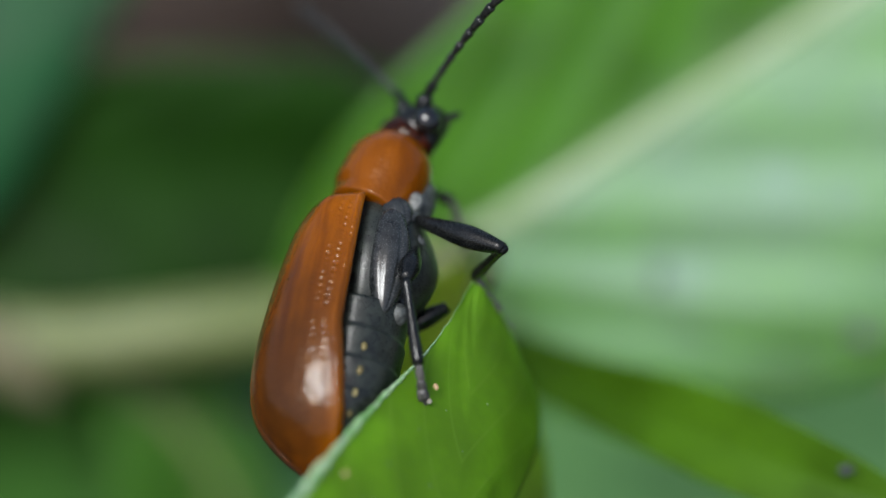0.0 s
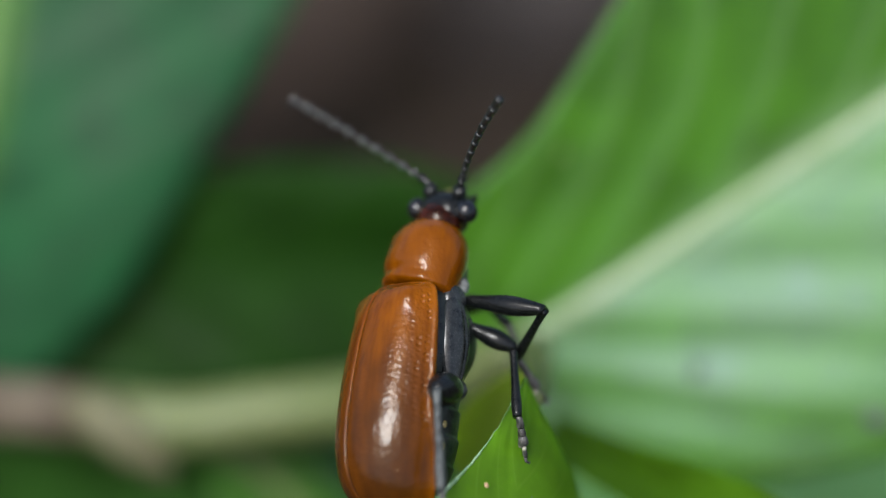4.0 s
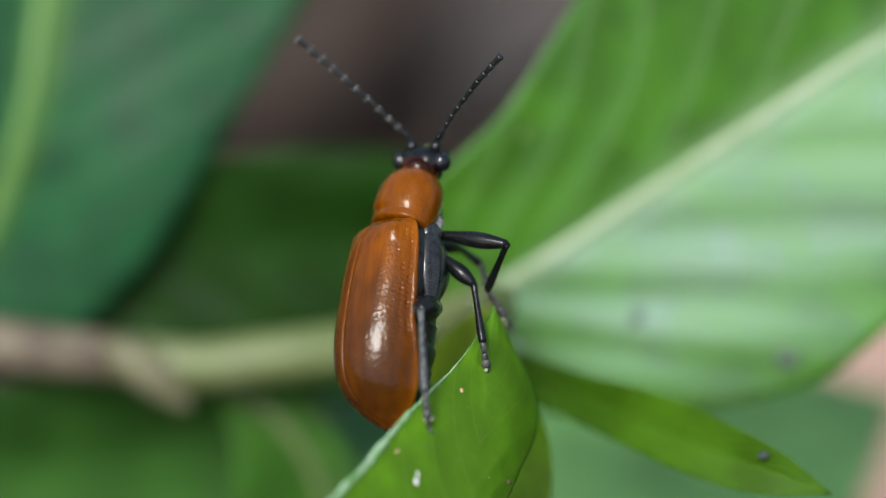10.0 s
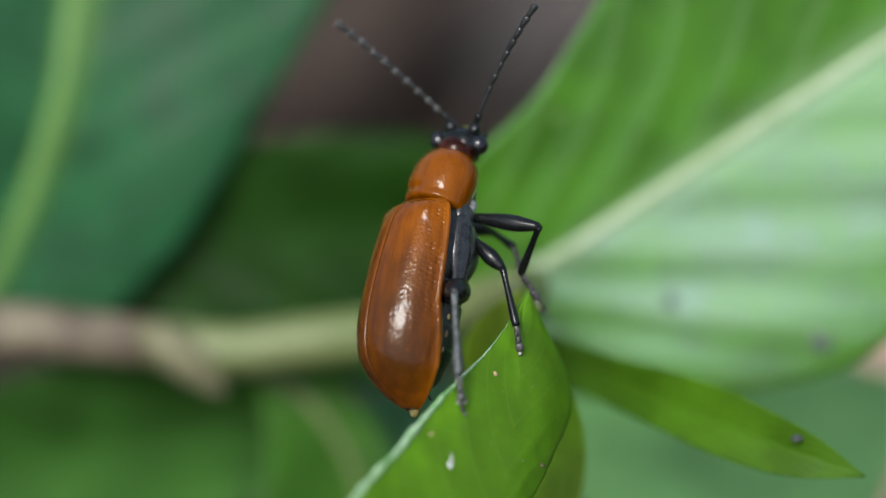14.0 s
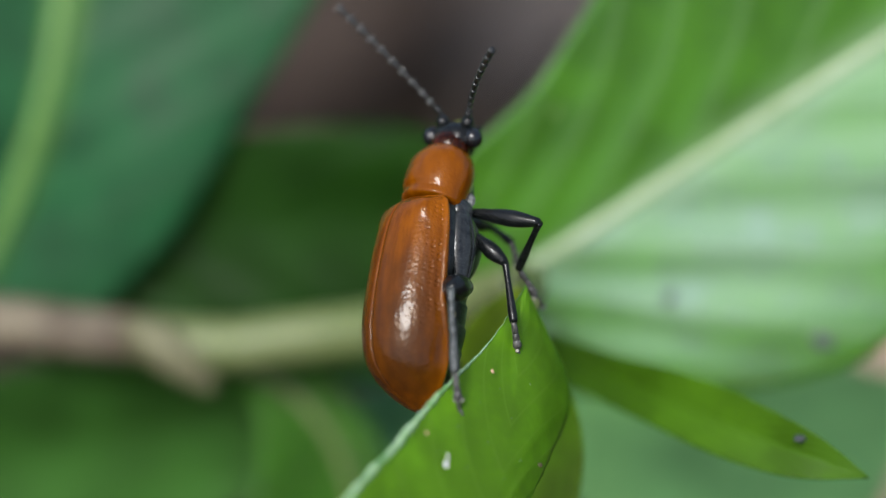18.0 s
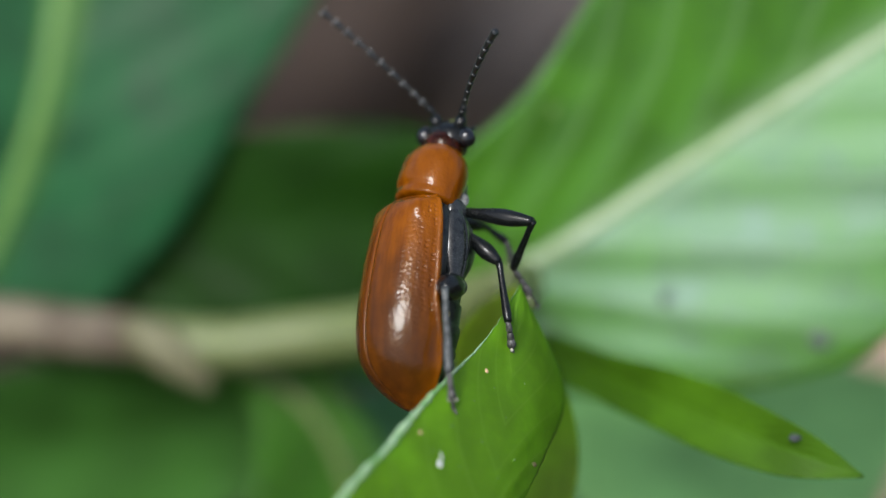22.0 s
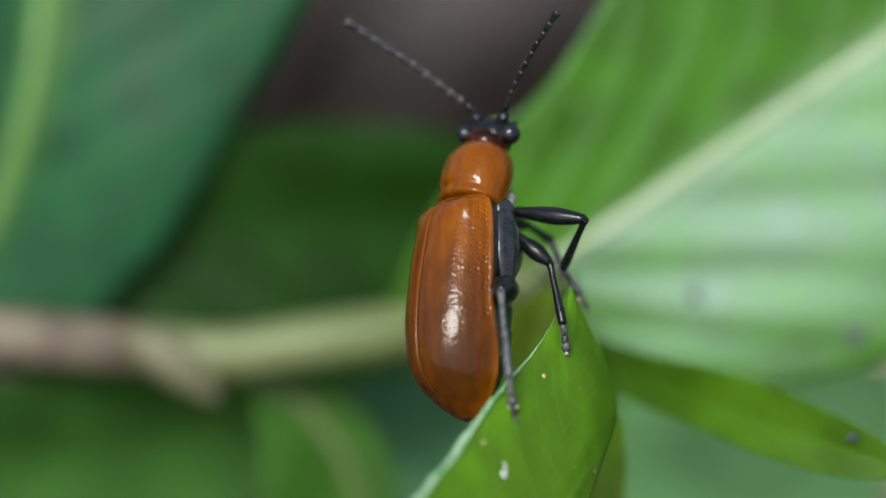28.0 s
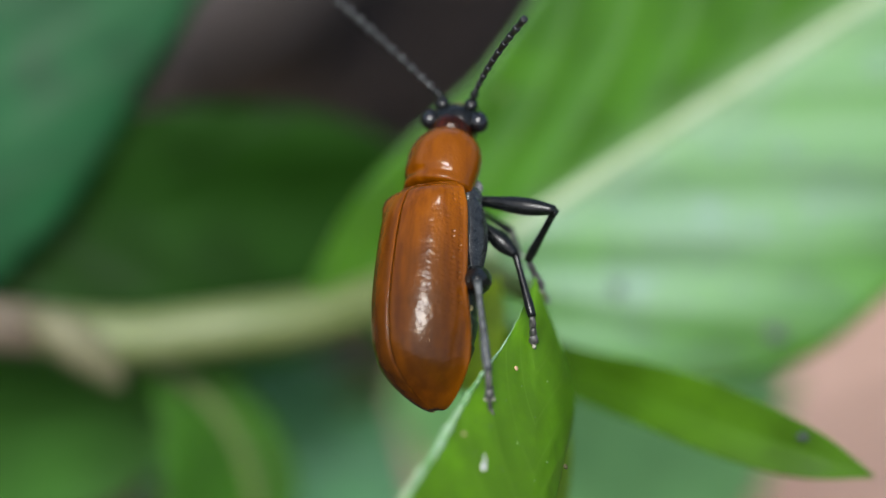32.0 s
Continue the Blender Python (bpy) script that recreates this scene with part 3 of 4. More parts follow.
CASE_H = (1.1, 1.42, 1.59, 1.71, 1.80, 1.86, 1.86, 1.74, 1.46, 1.06)
CASE_L = 6.42
CASE_AT = (0.75, -0.2, -2.0)


def wing_case(side):
    """One wing case: a convex shell with rows of fine pits along it and a rolled outer margin."""
    bm = bmesh.new()
    rows, cols = 240, 100
    outer, inner = [], []
    for k in range(rows + 1):
        s = k / rows
        end = math.sqrt(max(0.0, 1 - max(0.0, (s - 0.79) / 0.21) ** 2.1)) if s > 0.79 else 1.0
        w, h = curve_at(CASE_W, s) * (0.18 + 0.82 * end), curve_at(CASE_H, s) * (0.1 + 0.9 * end)
        front = 1 - 0.16 * math.exp(-((s / 0.02) ** 2))
        w, h = w * front, h * front
        drop = 0.55 * max(0, s - 0.72) ** 2 / 0.0784 * 0.5
        reach = 1.42 + 0.22 * max(0.0, min(1.0, (s - 0.5) / 0.3))
        a, b = [], []
        for j in range(cols + 1):
            f = j / cols
            phi = 0.012 + f * reach
            stria = f * 10.5
            off = stria - round(stria)
            pit = max(0.0, 1 - abs(off) * 3.2) * (0.08 + 0.92 * max(0.0, math.cos(2 * math.pi * (s * 40 + 0.37 * round(stria))))) if 0.3 < stria < 10 and s < 0.93 else 0.0
            dip = (0.003 + 0.006 * f + 0.05 * math.exp(-(((f - 0.83) / 0.1) ** 2)) / (1 + math.exp((s - 0.62) * 22))) * pit * max(0.0, 0.45 + 1.8 * noise.noise((s * 17, f * 7, side))) + 0.02 * math.exp(-((f / 0.015) ** 2))
            lip = 0.03 * math.exp(-(((f - 0.94) / 0.03) ** 2)) - 0.05 * max(0.0, (f - 0.95) / 0.05) ** 2
            shoulder = 0.10 * math.exp(-(((s - 0.06) / 0.05) ** 2) - (((f - 0.55) / 0.16) ** 2))
            r = 1 - dip / 1.4 + lip + shoulder
            x, y = w * math.sin(phi) ** 0.9 * r if phi < math.pi / 2 else w * (1 - 0.35 * (phi - math.pi / 2)) * r, -h * math.cos(phi) * r
            z = -s * CASE_L + 0.12 * (1 - math.cos(phi)) * (s < 0.5)
            a.append(bm.verts.new((side * x, y + drop, z)))
            b.append(bm.verts.new((side * x * 0.965, (y + drop) * 0.965 + 0.01, z * 0.995 - 0.01)))
        outer.append(a)
        inner.append(b)
    for layer in (outer, inner):
        for a, b in zip(layer, layer[1:]):
            for j in range(cols):
                bm.faces.new((a[j], a[j + 1], b[j + 1], b[j]))
    for k in range(rows):
        for j in (0, cols):
            bm.faces.new((outer[k][j], outer[k + 1][j], inner[k + 1][j], inner[k][j]))
    for k in (0, rows):
        for j in range(cols):
            bm.faces.new((outer[k][j], outer[k][j + 1], inner[k][j + 1], inner[k][j]))
    bmesh.ops.translate(bm, vec=(-side * CASE_AT[0], -CASE_AT[1], -CASE_AT[2]), verts=bm.verts)
    return scaled(bm)


def lathe(stations, sides=40, power=1.0):
    """A closed body from stations (z, centre y, half width, height of back, depth of belly)."""
    bm = bmesh.new()
    rings = []
    for z, cy, w, up, down in stations:
        ring = []
        for j in range(sides):
            a = 2 * math.pi * j / sides
            c, s = math.cos(a), math.sin(a)
            ring.append(bm.verts.new((w * math.copysign(abs(c) ** power, c), cy - (up if s > 0 else down) * math.copysign(abs(s) ** power, s), z)))
        rings.append(ring)
    for a, b in zip(rings, rings[1:]):
        for j in range(sides):
            bm.faces.new((a[j], a[(j + 1) % sides], b[(j + 1) % sides], b[j]))
    bm.faces.new(rings[0])
    bm.faces.new(rings[-1])
    return bm


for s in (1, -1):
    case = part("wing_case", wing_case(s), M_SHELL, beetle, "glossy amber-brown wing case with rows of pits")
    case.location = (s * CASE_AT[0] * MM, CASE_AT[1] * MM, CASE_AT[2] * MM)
    if s == 1:
        sharp = case
# belly in rings, and the chest between the legs
rings = []
for k in range(61):
    s = k / 60
    z = -2.4 - 3.6 * s
    f = math.sqrt(max(0.02, 1 - max(0.0, (s - 0.35) / 0.66) ** 2))
    step = 1 - 0.05 * ((s * 5) % 1)
    rings.append((z, 0.1, 1.2 * f * step, 0.7 * f, 1.25 * f * step))
part("abdomen", scaled(lathe(rings)), M_BELLY, beetle, "dark greenish grey abdomen in rings")
for s in (1, -1):
    for z, size in ((-3.55, 0.2), (-4.1, 0.22), (-4.6, 0.2), (-5.05, 0.17)):
        f = math.sqrt(max(0.02, 1 - max(0.0, ((-2.4 - z) / 3.6 - 0.35) / 0.66) ** 2))
        part("belly_spot", scaled(ball((s * 1.13 * f, 0.36 * f, z), (0.07, 0.07, size * 0.5), 14, 8)), M_TANRING, beetle, "pale tan side of a belly ring")
tail = part("tail_tip", scaled(lathe([(0.5, 0, 0.3, 0.22, 0.22), (0.1, 0, 0.27, 0.2, 0.2), (-0.2, 0, 0.22, 0.16, 0.16), (-0.38, 0, 0.13, 0.1, 0.1), (-0.42, 0, 0.05, 0.04, 0.04)], 24)), M_TANRING, beetle, "pale tan tip of the abdomen")
rings = [(0.25, 0.15, 0.3, 0.3, 0.3)]
for k in range(31):
    s = k / 30
    f = math.sin(math.pi * (0.12 + 0.76 * s)) ** 0.5
    rings.append((0.2 - 2.9 * s, 0.15, 1.18 * f, 0.7 * f, (1.35 + 0.3 * math.sin(math.pi * s)) * f))
rings.append((-2.75, 0.15, 0.3, 0.3, 0.3))
part("chest", scaled(lathe(rings)), M_BELLY, beetle, "black downy chest")
def slat(centre, radii, lean, side):
    """A smooth plate, domed and tapered towards the tail, with a lengthwise seam."""
    bm = ball((0, 0, 0), radii, 64, 24)
    for v in bm.verts:
        around = math.atan2(v.co.y / radii[1], side * v.co.x / radii[0])
        taper = (1 - 0.25 * max(0.0, -v.co.z / radii[2])) * (1 - 0.12 * math.exp(-(((around - 0.5) / 0.09) ** 2)) - 0.05 * math.exp(-(((around + 0.35) / 0.09) ** 2)))
        v.co.x, v.co.y = v.co.x * taper, v.co.y * taper
    bmesh.ops.transform(bm, matrix=Matrix.Translation(centre) @ pose(0, 0, 0, lean), verts=bm.verts)
    return scaled(bm)


for s in (1, -1):
    part("flank_plate", slat((s * 1.0, 0.58, -1.42), (0.3, 0.48, 1.25), 3, s), M_PLATE, beetle, "smooth dark grey flank plate with a seam")
    part("shoulder_plate", slat((s * 0.9, 0.62, -0.25), (0.2, 0.36, 0.4), 25, s), M_PLATE, beetle, "small grey plate under the shoulder")
    part("downy_patch", slat((s * 0.7, 0.98, 0.2), (0.17, 0.16, 0.24), 0, s), M_DOWN, beetle, "patch of pale grey down by the front hip")
NECK = Matrix.Translation((0, 0.05, 0.0)) @ pose(0, 0, 0, -16)
rings = []
for k in range(41):
    s = k / 40
    w = curve_at((1.10, 1.11, 1.14, 1.16, 1.13, 1.0, 0.7), s)
    h = curve_at((0.88, 0.96, 1.02, 1.03, 0.98, 0.85, 0.6), s)
    f = min(1.0, math.sqrt(min(1, (s + 0.004) / 0.05)), math.sqrt(min(1, (1.004 - s) / 0.05)))
    rings.append((-0.06 + 1.95 * s, 0.0, w * (0.8 + 0.2 * f), h * (0.75 + 0.25 * f) * (1 - 0.08 * math.exp(-(((s - 0.17) / 0.06) ** 2)) - 0.03 * math.exp(-(((s - 0.5) / 0.11) ** 2))), 0.85 * w))
bm = lathe(rings)
bmesh.ops.transform(bm, matrix=NECK, verts=bm.verts)
part("pronotum", scaled(bm), M_NECK, beetle, "smooth orange-brown pronotum")
bm = lathe([(z, 0.42, 0.62 * f, 0.5 * f, 0.85 * f) for z, f in ((-0.25, 0.4), (-0.1, 0.8), (0.3, 1), (0.8, 1), (1.2, 0.85), (1.4, 0.5))], 24)
bmesh.ops.transform(bm, matrix=NECK, verts=bm.verts)
part("breastplate", scaled(bm), M_GREY, beetle, "black downy breastplate")
bm = ball((0, 0.02, 2.02), (0.64, 0.66, 0.5))
bmesh.ops.transform(bm, matrix=NECK, verts=bm.verts)
part("neck", scaled(bm), M_RED, beetle, "dark red back of the head")
HEAD = NECK @ pose(0, 0.06, 2.37, -6, 0, 26) @ Matrix.Diagonal((1.3, 1.2, 1.22, 1))
bm = lathe([(-0.42, 0.06, 0.36, 0.3, 0.45), (-0.18, 0.03, 0.5, 0.46, 0.5), (0.05, 0, 0.5, 0.46, 0.5), (0.22, 0.02, 0.48, 0.4, 0.5), (0.36, 0.06, 0.44, 0.3, 0.45), (0.5, 0.12, 0.34, 0.2, 0.36), (0.56, 0.14, 0.2, 0.1, 0.25)], 32, 0.85)
for v in bm.verts:
    v.co *= 1 + 0.1 * noise.noise(v.co * 7)
bmesh.ops.transform(bm, matrix=HEAD, verts=bm.verts)
head = part("head", scaled(bm), M_BLACK, beetle, "shiny black head")
for s in (1, -1):
    bm = ball((s * 0.57, -0.1, -0.02), (0.22, 0.27, 0.25), 28, 18)
    bmesh.ops.transform(bm, matrix=HEAD, verts=bm.verts)
    part("eye", scaled(bm), M_EYE, head, "bulging black eye")
    bm = ball((s * 0.34, -0.28, 0.36), (0.16, 0.15, 0.18), 16, 10)
    bmesh.ops.transform(bm, matrix=HEAD, verts=bm.verts)
    part("antenna_socket", scaled(bm), M_BLACK, head)
    bm = tube([(s * 0.2, 0.3, 0.4), (s * 0.28, 0.4, 0.6), (s * 0.25, 0.5, 0.75)], (0.08, 0.08, 0.04), 8)
    bmesh.ops.transform(bm, matrix=HEAD, verts=bm.verts)
    part("palp", scaled(bm), M_BLACK, head)
bm = ball((0, 0.02, 0.5), (0.24, 0.12, 0.1), 16, 10)
bmesh.ops.transform(bm, matrix=HEAD, verts=bm.verts)
part("labrum", scaled(bm), M_LABRUM, head, "small olive upper lip")
bm = ball((0, -0.74, -0.1), (0.16, 0.08, 0.2), 14, 8)
part("scutellum", scaled(bm), M_NECK, beetle)


def antenna(side, bow, reach):
    """Eleven bead-like joints along +z, bowed a little."""
    joints = [reach / 4.85 * size for size in (0.42, 0.24, 0.42, 0.46, 0.48, 0.48, 0.48, 0.48, 0.46, 0.46, 0.5)]
    z, made = 0.0, None
    for k, size in enumerate(joints):
        s0, s1 = z / 4.9, (z + size) / 4.9
        p0, p1 = Vector((bow * s0 * s0, 0, z)), Vector((bow * s1 * s1, 0, z + size * 0.97))
        r = 0.12 if k == 0 else 0.085 if k == 1 else 0.08 + 0.004 * k
        pts = [p0.lerp(p1, f) for f in (0, 0.15, 0.5, 0.8, 0.95, 1)]
        bm = scaled(tube(pts, [r * f for f in ((0.35, 0.5, 0.72, 1.08, 1.0, 0.4) if side < 0 else (0.6, 0.75, 0.88, 1.02, 1.0, 0.7))], 12))
        if made is None:
            made = part("antenna", bm, M_BLACK, beetle, "long black beaded antenna")
        else:
            part("antenna_joint", bm, M_FEELER, made)
            if side > 0:
                z += size
                continue
            p = p0.lerp(p1, 0.86)
            tuft = ball(p, (r * 0.98, r * 0.98, 0.028), 12, 6)
            for turn in range(7):
                a = 0.9 * turn + k
                out = Vector((math.cos(a), math.sin(a), 0))
                for q in (p + out * r * 0.9, p - out * r * 0.2):
                    root = [q + Vector((0.016 * math.cos(b + a), 0.016 * math.sin(b + a), 0)) for b in (0, 2.1, 4.2)]
                    tip = tuft.verts.new(q + out * 0.05 + Vector((0, 0, 0.11)))
                    base = [tuft.verts.new(v) for v in root]
                    for b in range(3):
                        tuft.faces.new((base[b], base[(b + 1) % 3], tip))
            part("antenna_ring", scaled(tuft), M_RING, made, "pale bristly ring between joints")
        z += size
    return made


ROOTS = [(HEAD @ Vector((s * 0.34, -0.3, 0.48))) for s in (-1, 1)]
REACH = (4.85, 4.2)
FEELERS = [antenna(-1, -0.25, REACH[0]), antenna(1, 0.75, REACH[1])]


def limb(length, radii):
    """A leg joint along -z from its upper end, thickest where its table is."""
    rows = 18
    return scaled(tube([(0, 0, -length * k / rows) for k in range(rows + 1)], [curve_at(radii, k / rows) for k in range(rows + 1)], 14))


def foot(length):
    """Four tarsus joints with a lobed third one and a hooked claw, joined as one foot along -z."""
    bm = bmesh.new()
    z = 0.0
    for size, r in ((0.34, 0.105), (0.24, 0.115), (0.26, 0.145), (0.36, 0.065)):
        size *= length / 1.2
        piece = tube([(0, 0, z), (0, 0, z - size * 0.3), (0, 0, z - size * 0.8), (0, 0, z - size)], (r * 0.72, r * 0.85, r, r * 0.78), 10)
        data = bpy.data.meshes.new("joint")
        piece.to_mesh(data)
        piece.free()
        bm.from_mesh(data)
        bpy.data.meshes.remove(data)
        z -= size * 0.96
    for s in (-1, 1):
        piece = tube([(0, 0, z), (s * 0.06, -0.03, z - 0.09), (s * 0.09, 0.03, z - 0.15), (s * 0.07, 0.09, z - 0.14)], (0.04, 0.04, 0.03, 0.01), 8)
        data = bpy.data.meshes.new("claw")
        piece.to_mesh(data)
        piece.free()
        bm.from_mesh(data)
        bpy.data.meshes.remove(data)
    return scaled(bm)


def body_pose(hub, tip, turn, swing=0.0):
    """The beetle's pose in the plan: the point between pronotum and wing cases, the tail end, the turn of its back, the swing about its feet."""
    hub, tip = Vector(hub), Vector(tip)
    way = (hub - tip).normalized()
    back = Vector((0, -1, 0)) - way * way.dot(Vector((0, -1, 0)))
    back.normalize()
    right = way.cross(back)
    m = Matrix((right, -back, way)).transposed().to_4x4()
    m = Matrix.Translation(hub) @ m @ pose(0, 0, 0, 0, 0, turn)
    pivot = Vector((1.3, -0.6, -4.0))
    return Matrix.Translation(pivot) @ pose(0, 0, 0, 0, swing) @ Matrix.Translation(-pivot) @ m


POSES = [  # seconds, hub, tail end, turn of the back, swing
    (0, (-0.05, 0.3, -0.6), (-0.95, -2.1, -6.0), -86, 0),
    (0.5, (-0.12, 0.3, -0.22), (-1.08, -1.8, -5.90), -78, 0),
    (1, (0.08, 0.3, 0.29), (-0.84, -1.45, -5.70), -64, 0),
    (1.5, (-0.38, 0.3, 0.46), (-0.92, -1.45, -5.70), -54, 0.5),
    (2, (-0.40, 0.3, 0.46), (-0.76, -1.45, -5.70), -54, 0.5),
    (3.5, (-0.48, 0.3, 0.54), (-0.82, -1.45, -5.70), -56, 0.8),
    (5.5, (-0.75, 0.3, 0.75), (-0.90, -1.45, -5.70), -56, 0.6),
    (8, (-0.75, 0.3, 0.75), (-0.90, -1.45, -5.70), -56, 0.6),
    (8.7, (-0.75, 0.3, 0.75), (-0.90, -1.45, -5.70), -56, 0.4),
    (9, (-0.75, 0.3, 0.75), (-0.90, -1.45, -5.70), -56, 0),
    (9.3, (-0.75, 0.3, 0.75), (-0.90, -1.45, -5.70), -56, 1.4),
    (9.5, (-0.75, 0.3, 0.75), (-0.90, -1.45, -5.70), -56, 2.6),
    (10, (-0.75, 0.3, 0.75), (-0.90, -1.45, -5.70), -56, 1.6),
    (11, (-0.75, 0.3, 0.75), (-0.90, -1.45, -5.70), -56, 0.9),
    (13, (-0.75, 0.3, 0.75), (-0.90, -1.45, -5.70), -56, 1),
    (14, (-0.75, 0.3, 0.88), (-1.45, -1.45, -5.70), -56, 1.3),
    (14.5, (-0.75, 0.3, 0.75), (-0.90, -1.45, -5.70), -56, 2),
    (16.5, (-0.75, 0.3, 0.75), (-0.90, -1.45, -5.70), -56, 2),
    (20, (-0.75, 0.3, 0.75), (-0.90, -1.45, -5.70), -56, 1.7),
    (23, (-0.75, 0.3, 0.75), (-0.90, -1.45, -5.70), -56, 1.5),
    (24.5, (-0.75, 0.3, 0.75), (-0.90, -1.45, -5.70), -56, 1.4),
    (26.5, (-0.75, 0.3, 0.75), (-0.90, -1.45, -5.70), -56, 1.4),
    (28, (-0.75, 0.3, 0.75), (-0.90, -1.45, -5.70), -56, 1.3),
    (30, (-0.75, 0.3, 0.75), (-0.90, -1.45, -5.70), -56, 1.6),
    (32, (-0.85, 0.3, 0.75), (-1.0, -1.45, -5.70), -54, 2.3),
]
# leg: name, hip on the body, knee by time, ankle from the toes, toes by time, stoutness
LEG_ROWS = [
    ("front", (0.5, 0.95, -0.1), [(0.0, (3.0, -1.0, -1.7)), (0.75, (2.9, -1.0, -1.3)), (1.1, (2.9, -1.45, -1.3)), (1.5, (2.8, -0.7, 0.05)), (3.5, (2.75, -0.7, 0.1)), (5.5, (2.58, -0.7, 0.37))], (-0.75, -0.9, 1.15),
     [(0.0, (3.1, 1.2, -3.1)), (0.75, (3.1, 1.2, -3.1)), (1.05, (2.5, 1.2, -3.1)), (1.35, (2.85, 1.0, -2.1)), (1.5, (2.85, 1.5, -2.25)), (32.0, (2.85, 1.5, -2.25))], 1.0),
    ("middle", (0.6, 1.15, -0.75), [(0.0, (0.45, -2.6, -1.83)), (0.45, (0.45, -2.6, -1.83)), (0.9, (2.45, 0.0, -2.3)), (1.1, (2.45, 0.0, -2.3)), (1.5, (2.3, -0.2, -1.6)), (3.5, (2.3, -0.2, -1.55)), (4.5, (1.56, -0.2, -0.94))], (-0.17, -0.5, 1.12),
     [(0.0, (1.25, -1.8, -4.95)), (0.45, (1.25, -1.8, -4.95)), (0.6, (1.8, -1.9, -4.2)), (0.9, (2.66, -0.6, -3.68)), (1.1, (2.66, -0.6, -3.68)), (1.5, (2.62, -0.4, -3.34)), (3.5, (2.53, -0.4, -3.43)), (4.5, (2.11, -0.40, -3.83)), (32.0, (2.11, -0.40, -3.83))], 1.0),
    ("hind", (0.7, 1.0, -2.5), [(0.0, (0.6, 1.6, -2.2)), (0.15, (0.4, -0.5, -2.0)), (0.45, (0.05, -2.5, -1.65))], (-0.14, -0.35, 1.14),
     [(0.0, (0.5, 0.6, -4.9)), (0.15, (0.0, -1.2, -5.0)), (0.3, (-0.1, -2.8, -4.9)), (0.45, (0.25, -3.1, -4.9)), (0.6, (0.3, -3.1, -5.3)), (32.0, (0.33, -3.1, -5.3))], 1.65),
    ("front", (-0.5, 0.95, -0.1), [(0.0, (1.2, 2.6, 0.2))], (-0.3, -0.1, 1.0),
     [(0.0, (2.2, 2.2, -1.3)), (32.0, (2.2, 2.2, -1.3))], 1.0),
    ("middle", (-0.6, 1.15, -0.75), [(0.0, (-0.6, 2.4, -0.6))], (-0.1, 0.1, 1.0),
     [(0.0, (-0.3, 0.9, -3.4)), (32.0, (-0.3, 0.9, -3.4))], 1.0),
    ("hind", (-0.7, 1.0, -2.5), [(0.0, (-0.6, 2.2, -1.8))], (-0.1, 0.2, 1.1),
     [(0.0, (-0.8, -0.2, -4.9)), (32.0, (-0.8, -0.2, -4.9))], 0.85),
]
